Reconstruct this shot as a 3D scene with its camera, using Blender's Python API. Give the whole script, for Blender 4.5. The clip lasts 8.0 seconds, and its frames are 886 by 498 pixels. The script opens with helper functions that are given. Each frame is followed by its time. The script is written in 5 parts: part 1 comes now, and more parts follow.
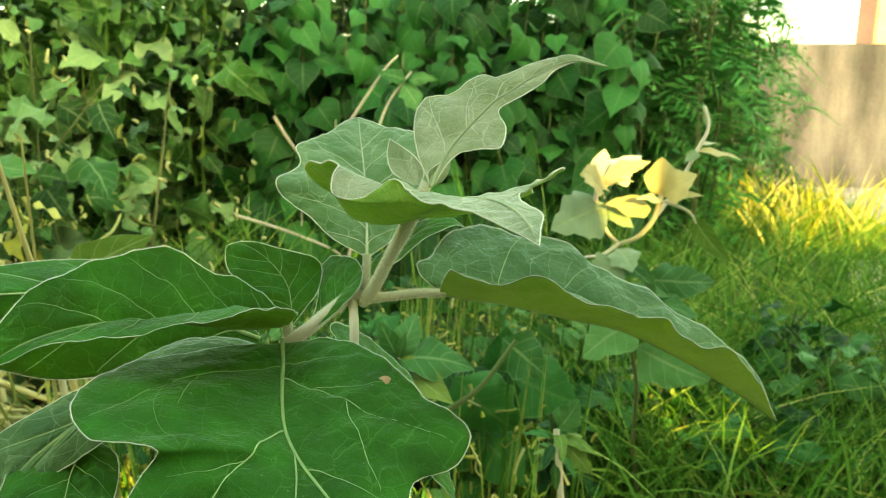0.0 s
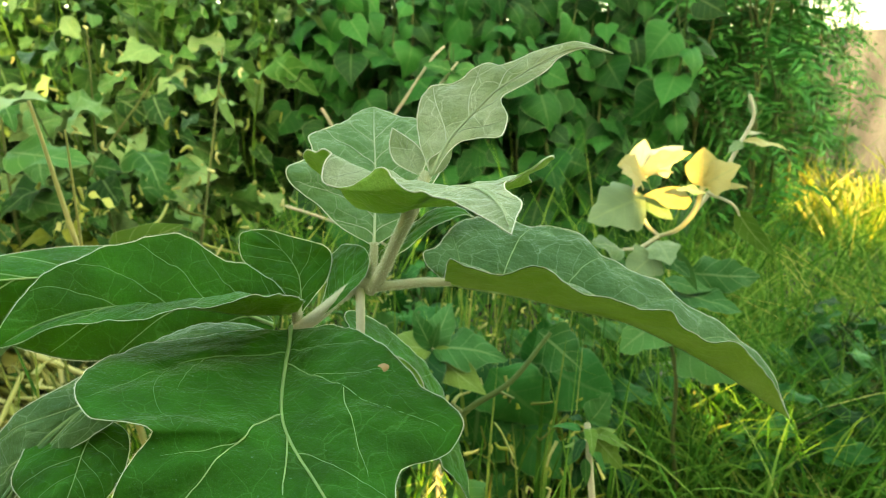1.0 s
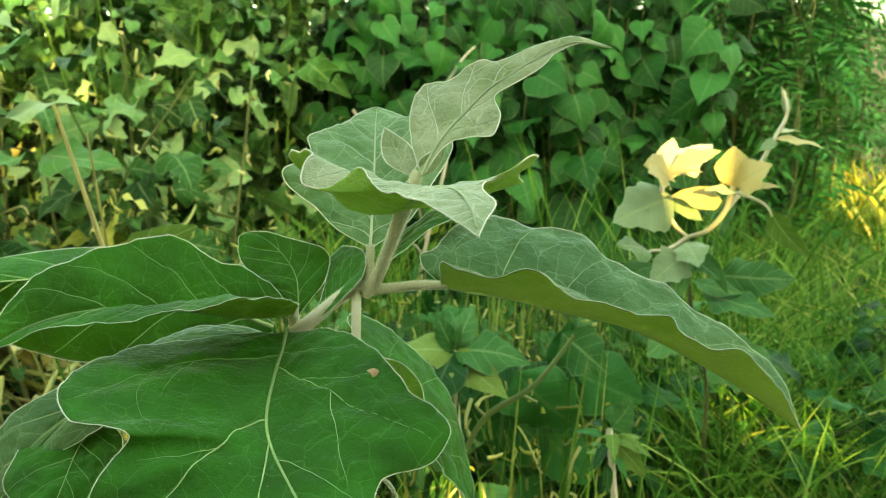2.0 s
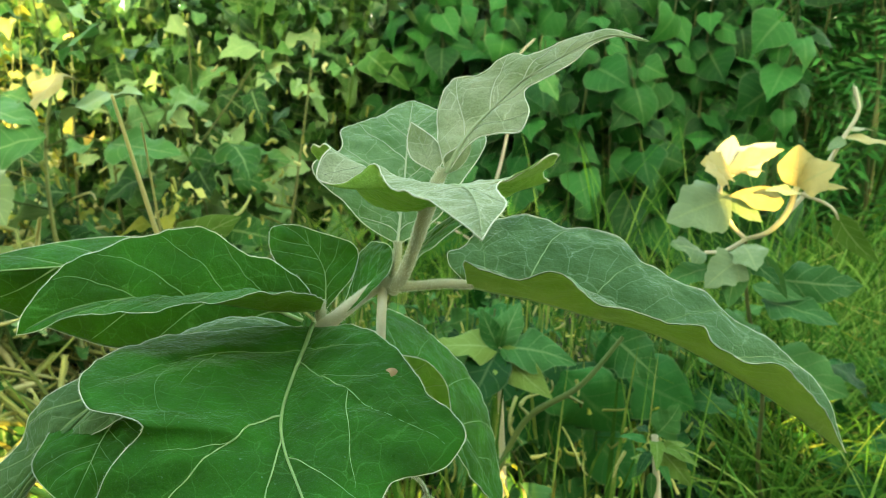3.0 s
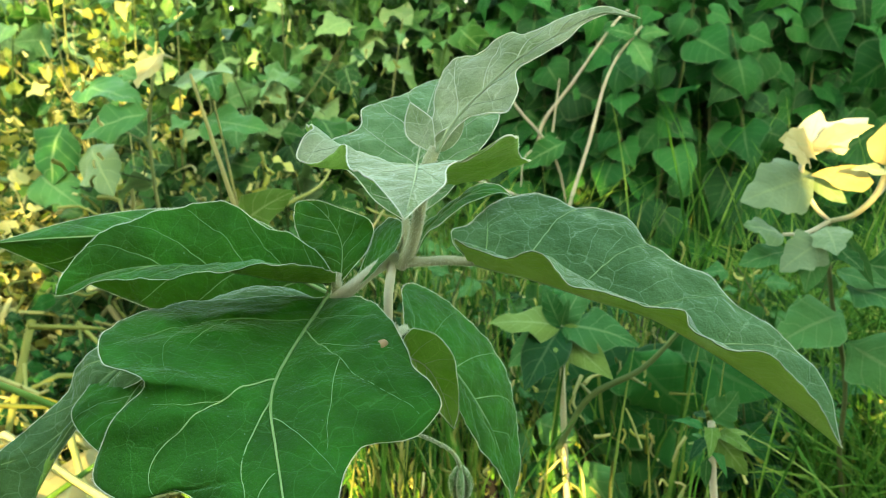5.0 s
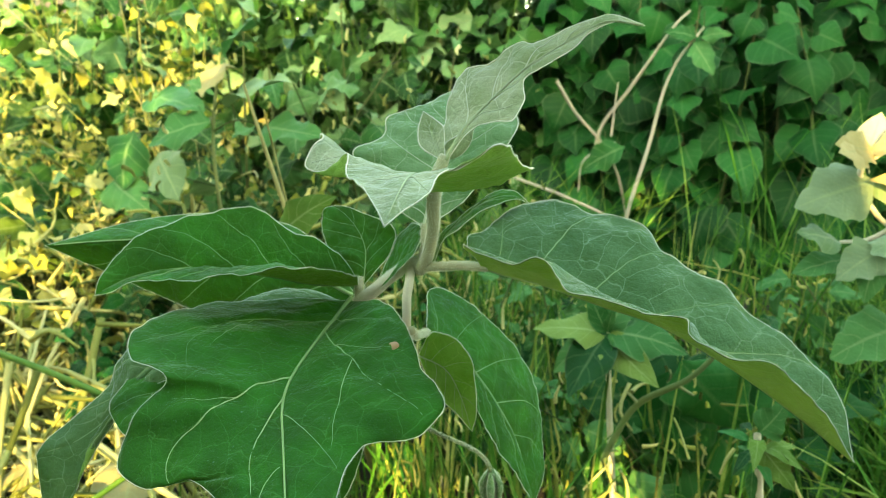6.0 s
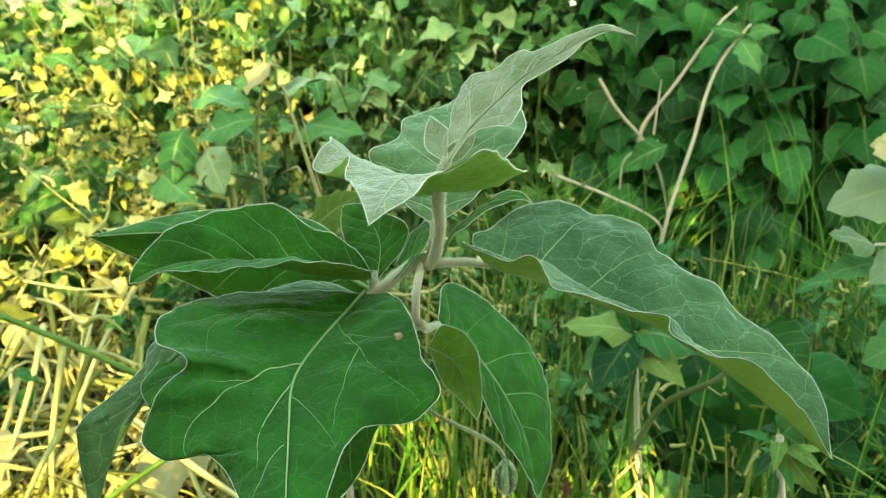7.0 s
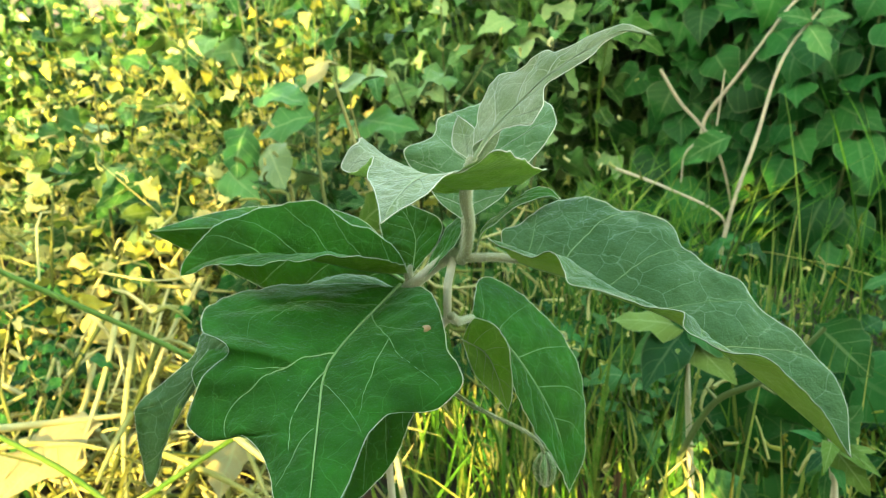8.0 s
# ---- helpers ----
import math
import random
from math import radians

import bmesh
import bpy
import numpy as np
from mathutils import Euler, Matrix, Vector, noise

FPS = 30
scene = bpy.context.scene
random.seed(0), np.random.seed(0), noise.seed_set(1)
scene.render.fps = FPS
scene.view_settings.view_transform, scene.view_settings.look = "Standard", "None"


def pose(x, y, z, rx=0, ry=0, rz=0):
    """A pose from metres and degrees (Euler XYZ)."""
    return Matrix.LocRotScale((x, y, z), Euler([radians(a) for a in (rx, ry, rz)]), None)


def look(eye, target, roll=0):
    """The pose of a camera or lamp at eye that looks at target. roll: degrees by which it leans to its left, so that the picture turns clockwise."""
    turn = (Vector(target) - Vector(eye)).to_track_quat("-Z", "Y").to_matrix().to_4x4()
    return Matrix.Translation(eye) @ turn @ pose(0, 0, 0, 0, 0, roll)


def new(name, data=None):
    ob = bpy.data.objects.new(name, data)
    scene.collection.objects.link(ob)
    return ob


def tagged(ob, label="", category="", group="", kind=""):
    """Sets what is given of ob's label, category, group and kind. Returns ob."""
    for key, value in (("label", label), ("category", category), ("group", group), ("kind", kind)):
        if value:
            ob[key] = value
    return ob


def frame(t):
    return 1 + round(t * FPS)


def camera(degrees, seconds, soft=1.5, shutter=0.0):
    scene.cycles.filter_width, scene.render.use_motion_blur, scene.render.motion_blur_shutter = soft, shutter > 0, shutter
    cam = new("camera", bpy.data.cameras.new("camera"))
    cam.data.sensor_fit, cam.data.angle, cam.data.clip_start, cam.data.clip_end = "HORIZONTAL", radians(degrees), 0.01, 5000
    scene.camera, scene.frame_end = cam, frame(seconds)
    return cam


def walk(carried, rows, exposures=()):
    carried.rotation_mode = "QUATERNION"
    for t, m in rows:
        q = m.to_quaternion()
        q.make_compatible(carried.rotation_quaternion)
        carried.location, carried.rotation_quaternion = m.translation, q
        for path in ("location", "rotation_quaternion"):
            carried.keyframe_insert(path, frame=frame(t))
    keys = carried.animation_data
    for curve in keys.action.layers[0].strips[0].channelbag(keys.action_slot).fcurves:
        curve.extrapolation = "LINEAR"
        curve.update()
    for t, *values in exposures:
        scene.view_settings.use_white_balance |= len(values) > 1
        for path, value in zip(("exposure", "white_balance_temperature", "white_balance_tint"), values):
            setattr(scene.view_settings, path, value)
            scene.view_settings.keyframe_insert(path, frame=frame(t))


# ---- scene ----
cam = camera(63.9, 8.0, soft=0.4)
METRES, EYE, TILT, LEAN, TURN = 0.22, 0.75, -12.0, 0.0, 0.0
ROWS = [
    (0.0, 0.0, 0.0, 0.0, 0.0, 0.0, -0.0),
    (0.5, 0.0496, -0.0169, 0.001, 2.5, -0.5, -0.31),
    (1.0, 0.1237, 0.0052, -0.0055, 4.31, -0.69, -0.47),
    (2.3, 0.2556, 0.0764, -0.0006, 8.46, -0.7, -0.77),
    (2.5, 0.2759, 0.0873, 0.0001, 9.27, -0.9, -1.08),
    (3.0, 0.2983, 0.1161, 0.0123, 12.24, -1.31, -1.92),
    (3.5, 0.3465, 0.1221, 0.011, 14.69, -1.94, -2.13),
    (4.0, 0.4157, 0.1339, 0.0281, 16.33, -2.29, -2.0),
    (4.5, 0.4854, 0.134, 0.0245, 18.35, -2.46, -2.15),
    (4.7, 0.5115, 0.1377, 0.0268, 19.16, -3.26, -2.46),
    (6.0, 0.6814, 0.1616, 0.0415, 25.86, -3.6, -2.95),
    (6.5, 0.7492, 0.1458, 0.062, 27.74, -3.49, -3.39),
    (7.0, 0.8208, 0.1266, 0.0568, 29.71, -4.15, -3.6),
    (7.5, 0.8772, 0.1266, 0.0657, 31.9, -4.56, -3.47),
    (8.0, 0.9335, 0.1223, 0.0739, 34.85, -5.02, -3.35),
]
walk(cam, [(t, pose(0, 0, EYE, TILT, LEAN, TURN) @ pose(METRES * x, METRES * y, METRES * z, 90 + pitch, roll, yaw)) for t, x, y, z, yaw, pitch, roll in ROWS],
     [(0.0, 3.80, 11400, -8), (2.5, 3.82, 10300, -7), (4.0, 3.78, 8500, -7), (8.0, 3.78, 8500, -4)])
cam.data.dof.use_dof = True
cam.data.dof.focus_distance = 0.31
cam.data.dof.aperture_fstop = 20.0

# ---- world and sun ----
TO_SUN = Vector((0.35, -0.85, 0.25)).normalized()
world = bpy.data.worlds.new("sky")
scene.world = world
world.use_nodes = True
wn = world.node_tree.nodes
wl = world.node_tree.links
sky = wn.new("ShaderNodeTexSky")
sky.sky_type = "NISHITA"
sky.sun_disc = False
sky.dust_density, sky.ozone_density = 3.0, 0.4
sky.sun_elevation = math.asin(TO_SUN.z)
sky.sun_rotation = math.atan2(TO_SUN.x, TO_SUN.y)
wl.new(sky.outputs["Color"], wn["Background"].inputs["Color"])
wn["Background"].inputs["Strength"].default_value = 0.15
sun_data = bpy.data.lights.new("sun", "SUN")
sun_data.energy, sun_data.angle, sun_data.color = 1.9, radians(0.6), (1.0, 0.66, 0.33)
sun = new("sun", sun_data)
sun.matrix_basis = look(TO_SUN * 20, (0, 0, 0))


# ---- materials ----
def material(name):
    m = bpy.data.materials.new(name)
    m.use_nodes = True
    nt = m.node_tree
    return m, nt, nt.nodes, nt.links, nt.nodes["Principled BSDF"]


def ramp(nodes, links, source, stops):
    r = nodes.new("ShaderNodeValToRGB")
    while len(r.color_ramp.elements) < len(stops):
        r.color_ramp.elements.new(0.5)
    for e, (at, c) in zip(r.color_ramp.elements, stops):
        e.position, e.color = at, (*c, 1)
    links.new(source, r.inputs["Fac"])
    return r.outputs["Color"]


def noise_tex(nodes, links, scale, detail=3, coords="Object"):
    n = nodes.new("ShaderNodeTexNoise")
    n.inputs["Scale"].default_value, n.inputs["Detail"].default_value = scale, detail
    tc = nodes.new("ShaderNodeTexCoord")
    links.new(tc.outputs[coords], n.inputs["Vector"])
    return n.outputs["Fac"]


def mixed(nodes, links, fac, a, b, kind="MIX"):
    m = nodes.new("ShaderNodeMix")
    m.data_type, m.blend_type = "RGBA", kind
    for sock, v in ((m.inputs[0], fac), (m.inputs[6], a), (m.inputs[7], b)):
        if isinstance(v, bpy.types.NodeSocket):
            links.new(v, sock)
        elif isinstance(v, tuple):
            sock.default_value = (*v, 1)
        else:
            sock.default_value = v
    return m.outputs[2]


def bump(nodes, links, bsdf, height, strength, distance):
    b = nodes.new("ShaderNodeBump")
    b.inputs["Strength"].default_value, b.inputs["Distance"].default_value = strength, distance
    links.new(height, b.inputs["Height"])
    links.new(b.outputs["Normal"], bsdf.inputs["Normal"])


def translucent(nt, nodes, links, bsdf, colour, share):
    """Lets a share of the light through a thin leaf."""
    t = nodes.new("ShaderNodeBsdfTranslucent")
    links.new(colour, t.inputs["Color"])
    mix = nodes.new("ShaderNodeMixShader")
    mix.inputs[0].default_value = share
    links.new(bsdf.outputs[0], mix.inputs[1])
    links.new(t.outputs[0], mix.inputs[2])
    links.new(mix.outputs[0], nodes["Material Output"].inputs["Surface"])


def downy_leaf(name, dark, light, vein, fuzz, through_share, net=1.0, passes=(0.26, 0.42, 0.045)):
    """A velvety leaf: mottled green, a fine net of veins, fuzz at grazing angles and a pale downy rim."""
    m, nt, nodes, links, bsdf = material(name)
    base = ramp(nodes, links, noise_tex(nodes, links, 45, 5), [(0.32, dark), (0.68, light)])
    tc = nodes.new("ShaderNodeTexCoord")
    wob = nodes.new("ShaderNodeTexNoise")
    wob.inputs["Scale"].default_value = 90
    links.new(tc.outputs["Object"], wob.inputs["Vector"])
    shift = nodes.new("ShaderNodeVectorMath")
    shift.operation = "MULTIPLY_ADD"
    shift.inputs[1].default_value = (0.004, 0.004, 0.004)
    links.new(wob.outputs["Color"], shift.inputs[0])
    links.new(tc.outputs["Object"], shift.inputs[2])
    nets, c = [], base
    for scale, wide, weight in ((62, 0.020, 0.42), (210, 0.035, 0.13)):
        cell = nodes.new("ShaderNodeTexVoronoi")
        cell.feature = "DISTANCE_TO_EDGE"
        cell.inputs["Scale"].default_value = scale
        links.new(shift.outputs[0], cell.inputs["Vector"])
        weight *= net
        line = ramp(nodes, links, cell.outputs["Distance"], [(0.0, (weight, weight, weight)), (wide, (0, 0, 0))])
        c = mixed(nodes, links, line, c, vein)
        nets.append(cell.outputs["Distance"])
    specks = ramp(nodes, links, noise_tex(nodes, links, 1700, 2), [(0.60, (0, 0, 0)), (0.72, (0.16, 0.16, 0.16))])
    c = mixed(nodes, links, specks, c, (0.30, 0.40, 0.24))
    grain = ramp(nodes, links, noise_tex(nodes, links, 2600, 2), [(0.35, (0.72, 0.72, 0.72)), (0.65, (1.25, 1.25, 1.25))])
    c = mixed(nodes, links, 1.0, c, grain, "MULTIPLY")
    dust = ramp(nodes, links, noise_tex(nodes, links, 420, 4), [(0.69, (0, 0, 0)), (0.74, (0.35, 0.35, 0.35))])
    c = mixed(nodes, links, dust, c, (0.32, 0.40, 0.28))
    links.new(c, bsdf.inputs["Base Color"])
    bsdf.inputs["Roughness"].default_value = 0.75
    bsdf.inputs["Specular IOR Level"].default_value = 0.2
    bsdf.inputs["Sheen Weight"].default_value = fuzz
    bsdf.inputs["Sheen Roughness"].default_value = 0.22
    bsdf.inputs["Sheen Tint"].default_value = (0.92, 1.0, 0.92, 1)
    h = nodes.new("ShaderNodeMath")
    h.operation = "MULTIPLY_ADD"
    h.inputs[1].default_value = 1.2
    links.new(nets[0], h.inputs[0])
    links.new(nets[1], h.inputs[2])
    h2 = nodes.new("ShaderNodeMath")
    h2.operation = "MULTIPLY_ADD"
    h2.inputs[1].default_value = 0.8
    links.new(noise_tex(nodes, links, 900, 3), h2.inputs[0])
    links.new(h.outputs[0], h2.inputs[2])
    bump(nodes, links, bsdf, h2.outputs[0], 0.6, 0.0018)
    translucent(nt, nodes, links, bsdf, mixed(nodes, links, 0.88, c, passes), through_share)
    return m


def plain_plant(name, stops, rough=0.6, share=0.13, scale=30, island=0.7, gloss=0.12, sheen=0.0, veined=0.0):
    """Far foliage, grass and straw: colour differs from leaf to leaf and within each; broad leaves carry pale veins."""
    m, nt, nodes, links, bsdf = material(name)
    geo = nodes.new("ShaderNodeNewGeometry")
    mixf = nodes.new("ShaderNodeMix")
    mixf.inputs[0].default_value = 1 - island
    info = nodes.new("ShaderNodeObjectInfo")
    total = nodes.new("ShaderNodeMath")
    links.new(geo.outputs["Random Per Island"], total.inputs[0])
    links.new(info.outputs["Random"], total.inputs[1])
    part_of = nodes.new("ShaderNodeMath")
    part_of.operation = "FRACT"
    links.new(total.outputs[0], part_of.inputs[0])
    links.new(part_of.outputs[0], mixf.inputs[2])
    links.new(noise_tex(nodes, links, scale, 4), mixf.inputs[3])
    c = ramp(nodes, links, mixf.outputs[0], stops)
    if veined:
        uv = nodes.new("ShaderNodeUVMap")
        uv.uv_map = "blade"
        sep = nodes.new("ShaderNodeSeparateXYZ")
        links.new(uv.outputs["UV"], sep.inputs[0])
        mid = ramp(nodes, links, sep.outputs["Y"], [(0.03, (1, 1, 1)), (0.08, (0, 0, 0))])
        slant = nodes.new("ShaderNodeMath")
        slant.operation = "MULTIPLY_ADD"
        slant.inputs[1].default_value = -0.22
        links.new(sep.outputs["Y"], slant.inputs[0])
        links.new(sep.outputs["X"], slant.inputs[2])
        step = nodes.new("ShaderNodeMath")
        step.operation = "MULTIPLY"
        step.inputs[1].default_value = 5.5
        links.new(slant.outputs[0], step.inputs[0])
        saw = nodes.new("ShaderNodeMath")
        saw.operation = "FRACT"
        links.new(step.outputs[0], saw.inputs[0])
        side = ramp(nodes, links, saw.outputs[0], [(0.0, (0.8, 0.8, 0.8)), (0.12, (0, 0, 0))])
        lines = mixed(nodes, links, 1.0, mid, side, "LIGHTEN")
        c = mixed(nodes, links, mixed(nodes, links, 1.0, lines, (veined, veined, veined), "MULTIPLY"), c, (0.26, 0.36, 0.16))
        rim = ramp(nodes, links, sep.outputs["Y"], [(0.93, (0, 0, 0)), (1.0, (0.15, 0.15, 0.15))])
        c = mixed(nodes, links, rim, c, (0.40, 0.48, 0.28))
    links.new(c, bsdf.inputs["Base Color"])
    bsdf.inputs["Roughness"].default_value = rough
    bsdf.inputs["Specular IOR Level"].default_value = gloss
    bsdf.inputs["Sheen Weight"].default_value = sheen
    bump(nodes, links, bsdf, noise_tex(nodes, links, scale * 8, 3), 0.3, 0.12 / scale)
    translucent(nt, nodes, links, bsdf, c, share)
    return m


def stony(name, stops, scale, rough=0.9, relief=0.5, distance=0.01, streak=1.0):
    """Stone, soil and plaster: blotches at two scales; a streak below one draws them out downwards."""
    m, nt, nodes, links, bsdf = material(name)
    squeeze = nodes.new("ShaderNodeMapping")
    squeeze.inputs["Scale"].default_value = (1, 1, streak)
    links.new(nodes.new("ShaderNodeTexCoord").outputs["Object"], squeeze.inputs["Vector"])
    blotch = nodes.new("ShaderNodeTexNoise")
    blotch.inputs["Scale"].default_value, blotch.inputs["Detail"].default_value = scale, 8
    links.new(squeeze.outputs["Vector"], blotch.inputs["Vector"])
    c = ramp(nodes, links, blotch.outputs["Fac"], stops)
    fine = ramp(nodes, links, noise_tex(nodes, links, scale * 14, 4), [(0.3, (0.75, 0.75, 0.75)), (0.7, (1, 1, 1))])
    c = mixed(nodes, links, 1.0, c, fine, "MULTIPLY")
    links.new(c, bsdf.inputs["Base Color"])
    bsdf.inputs["Roughness"].default_value = rough
    bump(nodes, links, bsdf, noise_tex(nodes, links, scale * 6, 6), relief, distance)
    return m


M_TOP = downy_leaf("leaf_upper", (0.005, 0.066, 0.004), (0.014, 0.140, 0.010), (0.10, 0.30, 0.07), 0.22, 0.20, 1.0, (0.40, 0.62, 0.05))
# Downier copy of leaf_upper, with grey sky sheen put into the base colour.
M_DOWNY_SHEEN = downy_leaf("leaf_downy_sheen", (0.030, 0.105, 0.032), (0.085, 0.190, 0.080), (0.30, 0.44, 0.24), 0.75, 0.20, 1.2, (0.42, 0.62, 0.07))
M_MID = downy_leaf("leaf_middle", (0.060, 0.165, 0.055), (0.150, 0.275, 0.130), (0.44, 0.56, 0.36), 0.50, 0.24, 1.2, (0.40, 0.60, 0.12))
M_YOUNG = downy_leaf("leaf_young", (0.170, 0.250, 0.125), (0.380, 0.440, 0.290), (0.72, 0.78, 0.58), 0.55, 0.26, 1.1, (0.46, 0.62, 0.14))
M_UNDER = downy_leaf("leaf_under", (0.150, 0.340, 0.050), (0.260, 0.460, 0.105), (0.48, 0.60, 0.22), 0.20, 0.34, 1.3, (0.42, 0.66, 0.12))
# Brighter copy of leaf_under, with light through the blade put into its colour.
M_UNDER_LIT = downy_leaf("leaf_under_lit", (0.240, 0.400, 0.080), (0.360, 0.530, 0.150), (0.52, 0.62, 0.24), 0.20, 0.40, 1.3, (0.48, 0.70, 0.13))
M_OLIVE = plain_plant("olive_leaf", [(0.1, (0.050, 0.130, 0.016)), (0.9, (0.125, 0.205, 0.042))], veined=0.4, gloss=0.1)
M_VEIN = plain_plant("vein", [(0.3, (0.20, 0.34, 0.11)), (0.7, (0.31, 0.45, 0.18))], share=0.1, scale=200)
M_PALE_VEIN = plain_plant("pale_vein", [(0.3, (0.36, 0.45, 0.25)), (0.7, (0.50, 0.57, 0.37))], share=0.12, scale=200)
M_STEM = plain_plant("downy_stem", [(0.3, (0.40, 0.42, 0.26)), (0.7, (0.60, 0.58, 0.42))], share=0.05, scale=250)
M_DOWN = plain_plant("down", [(0.3, (0.62, 0.66, 0.48)), (0.7, (0.75, 0.78, 0.62))], share=0.3, scale=300)
M_DRY = plain_plant("dry_spot", [(0.3, (0.42, 0.26, 0.13)), (0.7, (0.55, 0.38, 0.22))], share=0.1, scale=300)
M_STALK = plain_plant("shrub_stem", [(0.2, (0.03, 0.065, 0.015)), (0.8, (0.11, 0.13, 0.05))], share=0.0, scale=40)
M_BUSH = plain_plant("bush_leaf", [(0.10, (0.003, 0.022, 0.003)), (0.38, (0.016, 0.080, 0.011)), (0.64, (0.060, 0.165, 0.042)), (0.86, (0.155, 0.255, 0.105)), (0.98, (0.40, 0.34, 0.14))], veined=0.35, gloss=0.12, rough=0.55, share=0.05)
M_HEART = plain_plant("vine_leaf", [(0.1, (0.002, 0.030, 0.004)), (0.5, (0.007, 0.072, 0.011)), (0.85, (0.024, 0.145, 0.028)), (0.97, (0.08, 0.23, 0.06))], veined=0.15, gloss=0.14, rough=0.5)
# Yellow and cream stops put the warmth of sunlight into the leaf colour.
M_SUNLIT_WEED = plain_plant("sunlit_weed_leaf", [(0.1, (0.014, 0.055, 0.010)), (0.32, (0.09, 0.15, 0.02)), (0.52, (0.36, 0.38, 0.07)), (0.9, (0.68, 0.62, 0.27))], share=0.2, veined=0.25, gloss=0.10, rough=0.55)
# Sunlight on sage leaves put into the colour; the yellow also serves dry stalks.
M_SUN_AND_STALK = plain_plant("sunlit_leaf_and_stalk", [(0.1, (0.40, 0.36, 0.13)), (0.9, (0.52, 0.46, 0.21))], share=0.35, veined=0.3, sheen=0.15)
M_SUN_PALE = plain_plant("sunlit_pale_leaf", [(0.1, (0.34, 0.36, 0.20)), (0.9, (0.46, 0.46, 0.30))], share=0.2, veined=0.3, sheen=0.3)
M_GREY = plain_plant("grey_leaf", [(0.1, (0.012, 0.082, 0.014)), (0.9, (0.068, 0.205, 0.055))], veined=0.35, gloss=0.12, rough=0.55)
M_SAGE = plain_plant("sage_leaf", [(0.1, (0.085, 0.175, 0.062)), (0.9, (0.190, 0.280, 0.145))], veined=0.5, gloss=0.10, rough=0.6, sheen=0.25)
M_FERN = plain_plant("feathery_leaf", [(0.1, (0.009, 0.088, 0.013)), (0.6, (0.028, 0.155, 0.031)), (0.95, (0.085, 0.265, 0.060))], gloss=0.10)
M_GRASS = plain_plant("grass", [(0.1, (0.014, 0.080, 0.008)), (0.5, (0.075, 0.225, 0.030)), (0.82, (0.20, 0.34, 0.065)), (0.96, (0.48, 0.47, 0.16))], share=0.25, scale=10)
M_STRAW = plain_plant("straw", [(0.1, (0.050, 0.075, 0.012)), (0.45, (0.22, 0.25, 0.065)), (0.9, (0.52, 0.51, 0.24))], share=0.12, scale=12)
M_DRYLEAF = plain_plant("dry_leaf", [(0.1, (0.18, 0.18, 0.065)), (0.9, (0.32, 0.29, 0.13))], share=0.1, veined=0.3)
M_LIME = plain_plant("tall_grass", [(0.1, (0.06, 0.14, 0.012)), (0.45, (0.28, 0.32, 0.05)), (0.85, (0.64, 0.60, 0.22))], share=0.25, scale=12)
# Yellow stops paint sun dapples along the green stems.
M_DAPPLED_STEM = plain_plant("sun_dappled_stem", [(0.1, (0.010, 0.060, 0.008)), (0.5, (0.045, 0.150, 0.018)), (0.75, (0.25, 0.29, 0.07)), (0.95, (0.58, 0.52, 0.22))], share=0.1, scale=40, island=0.55)
M_REED = plain_plant("reed", [(0.2, (0.030, 0.105, 0.012)), (0.8, (0.095, 0.185, 0.034))], share=0.05, scale=30, island=0.1)
M_TWIG = plain_plant("bare_twig", [(0.2, (0.27, 0.25, 0.17)), (0.8, (0.46, 0.43, 0.32))], share=0.0, scale=60)
M_SOIL = stony("soil", [(0.3, (0.010, 0.011, 0.005)), (0.7, (0.028, 0.026, 0.014))], 3)
M_WALL = stony("rendered_wall", [(0.30, (0.042, 0.042, 0.036)), (0.48, (0.100, 0.096, 0.086)), (0.70, (0.195, 0.182, 0.165))], 4.5, streak=0.3)
# Dark, so that the added wall behind the viewer throws back little light.
M_BLOCK = stony("shade_wall_block", [(0.3, (0.05, 0.055, 0.04)), (0.7, (0.12, 0.12, 0.09))], 5)
M_ROAD = stony("road", [(0.3, (0.30, 0.27, 0.23)), (0.7, (0.42, 0.37, 0.32))], 3, relief=0.2)
M_ORANGE = stony("orange_paint", [(0.3, (0.60, 0.26, 0.15)), (0.7, (0.70, 0.34, 0.20))], 4, relief=0.1)
M_BRANCH = plain_plant("branch_bark", [(0.2, (0.10, 0.15, 0.05)), (0.8, (0.23, 0.27, 0.12))], share=0.0, scale=60)
M_ROCK = stony("rock", [(0.3, (0.16, 0.17, 0.15)), (0.7, (0.30, 0.29, 0.26))], 14)


# ---- building helpers ----
def spline(points, n):
    """n points evenly spaced along a smooth curve through the given ones."""
    p = np.array(points, float)
    p = np.vstack([2 * p[0] - p[1], p, 2 * p[-1] - p[-2]])
    fine = []
    for i in range(1, len(p) - 2):
        t = np.linspace(0, 1, 24, endpoint=False)[:, None]
        a, b, c, d = p[i - 1], p[i], p[i + 1], p[i + 2]
        fine.append(0.5 * (2 * b + (c - a) * t + (2 * a - 5 * b + 4 * c - d) * t ** 2 + (3 * b - a - 3 * c + d) * t ** 3))
    fine = np.vstack(fine + [p[-2:-1]])
    run = np.r_[0, np.cumsum(np.linalg.norm(np.diff(fine, axis=0), axis=1))]
    at = np.linspace(0, run[-1], n)
    return np.stack([np.interp(at, run, fine[:, k]) for k in range(fine.shape[1])], -1)


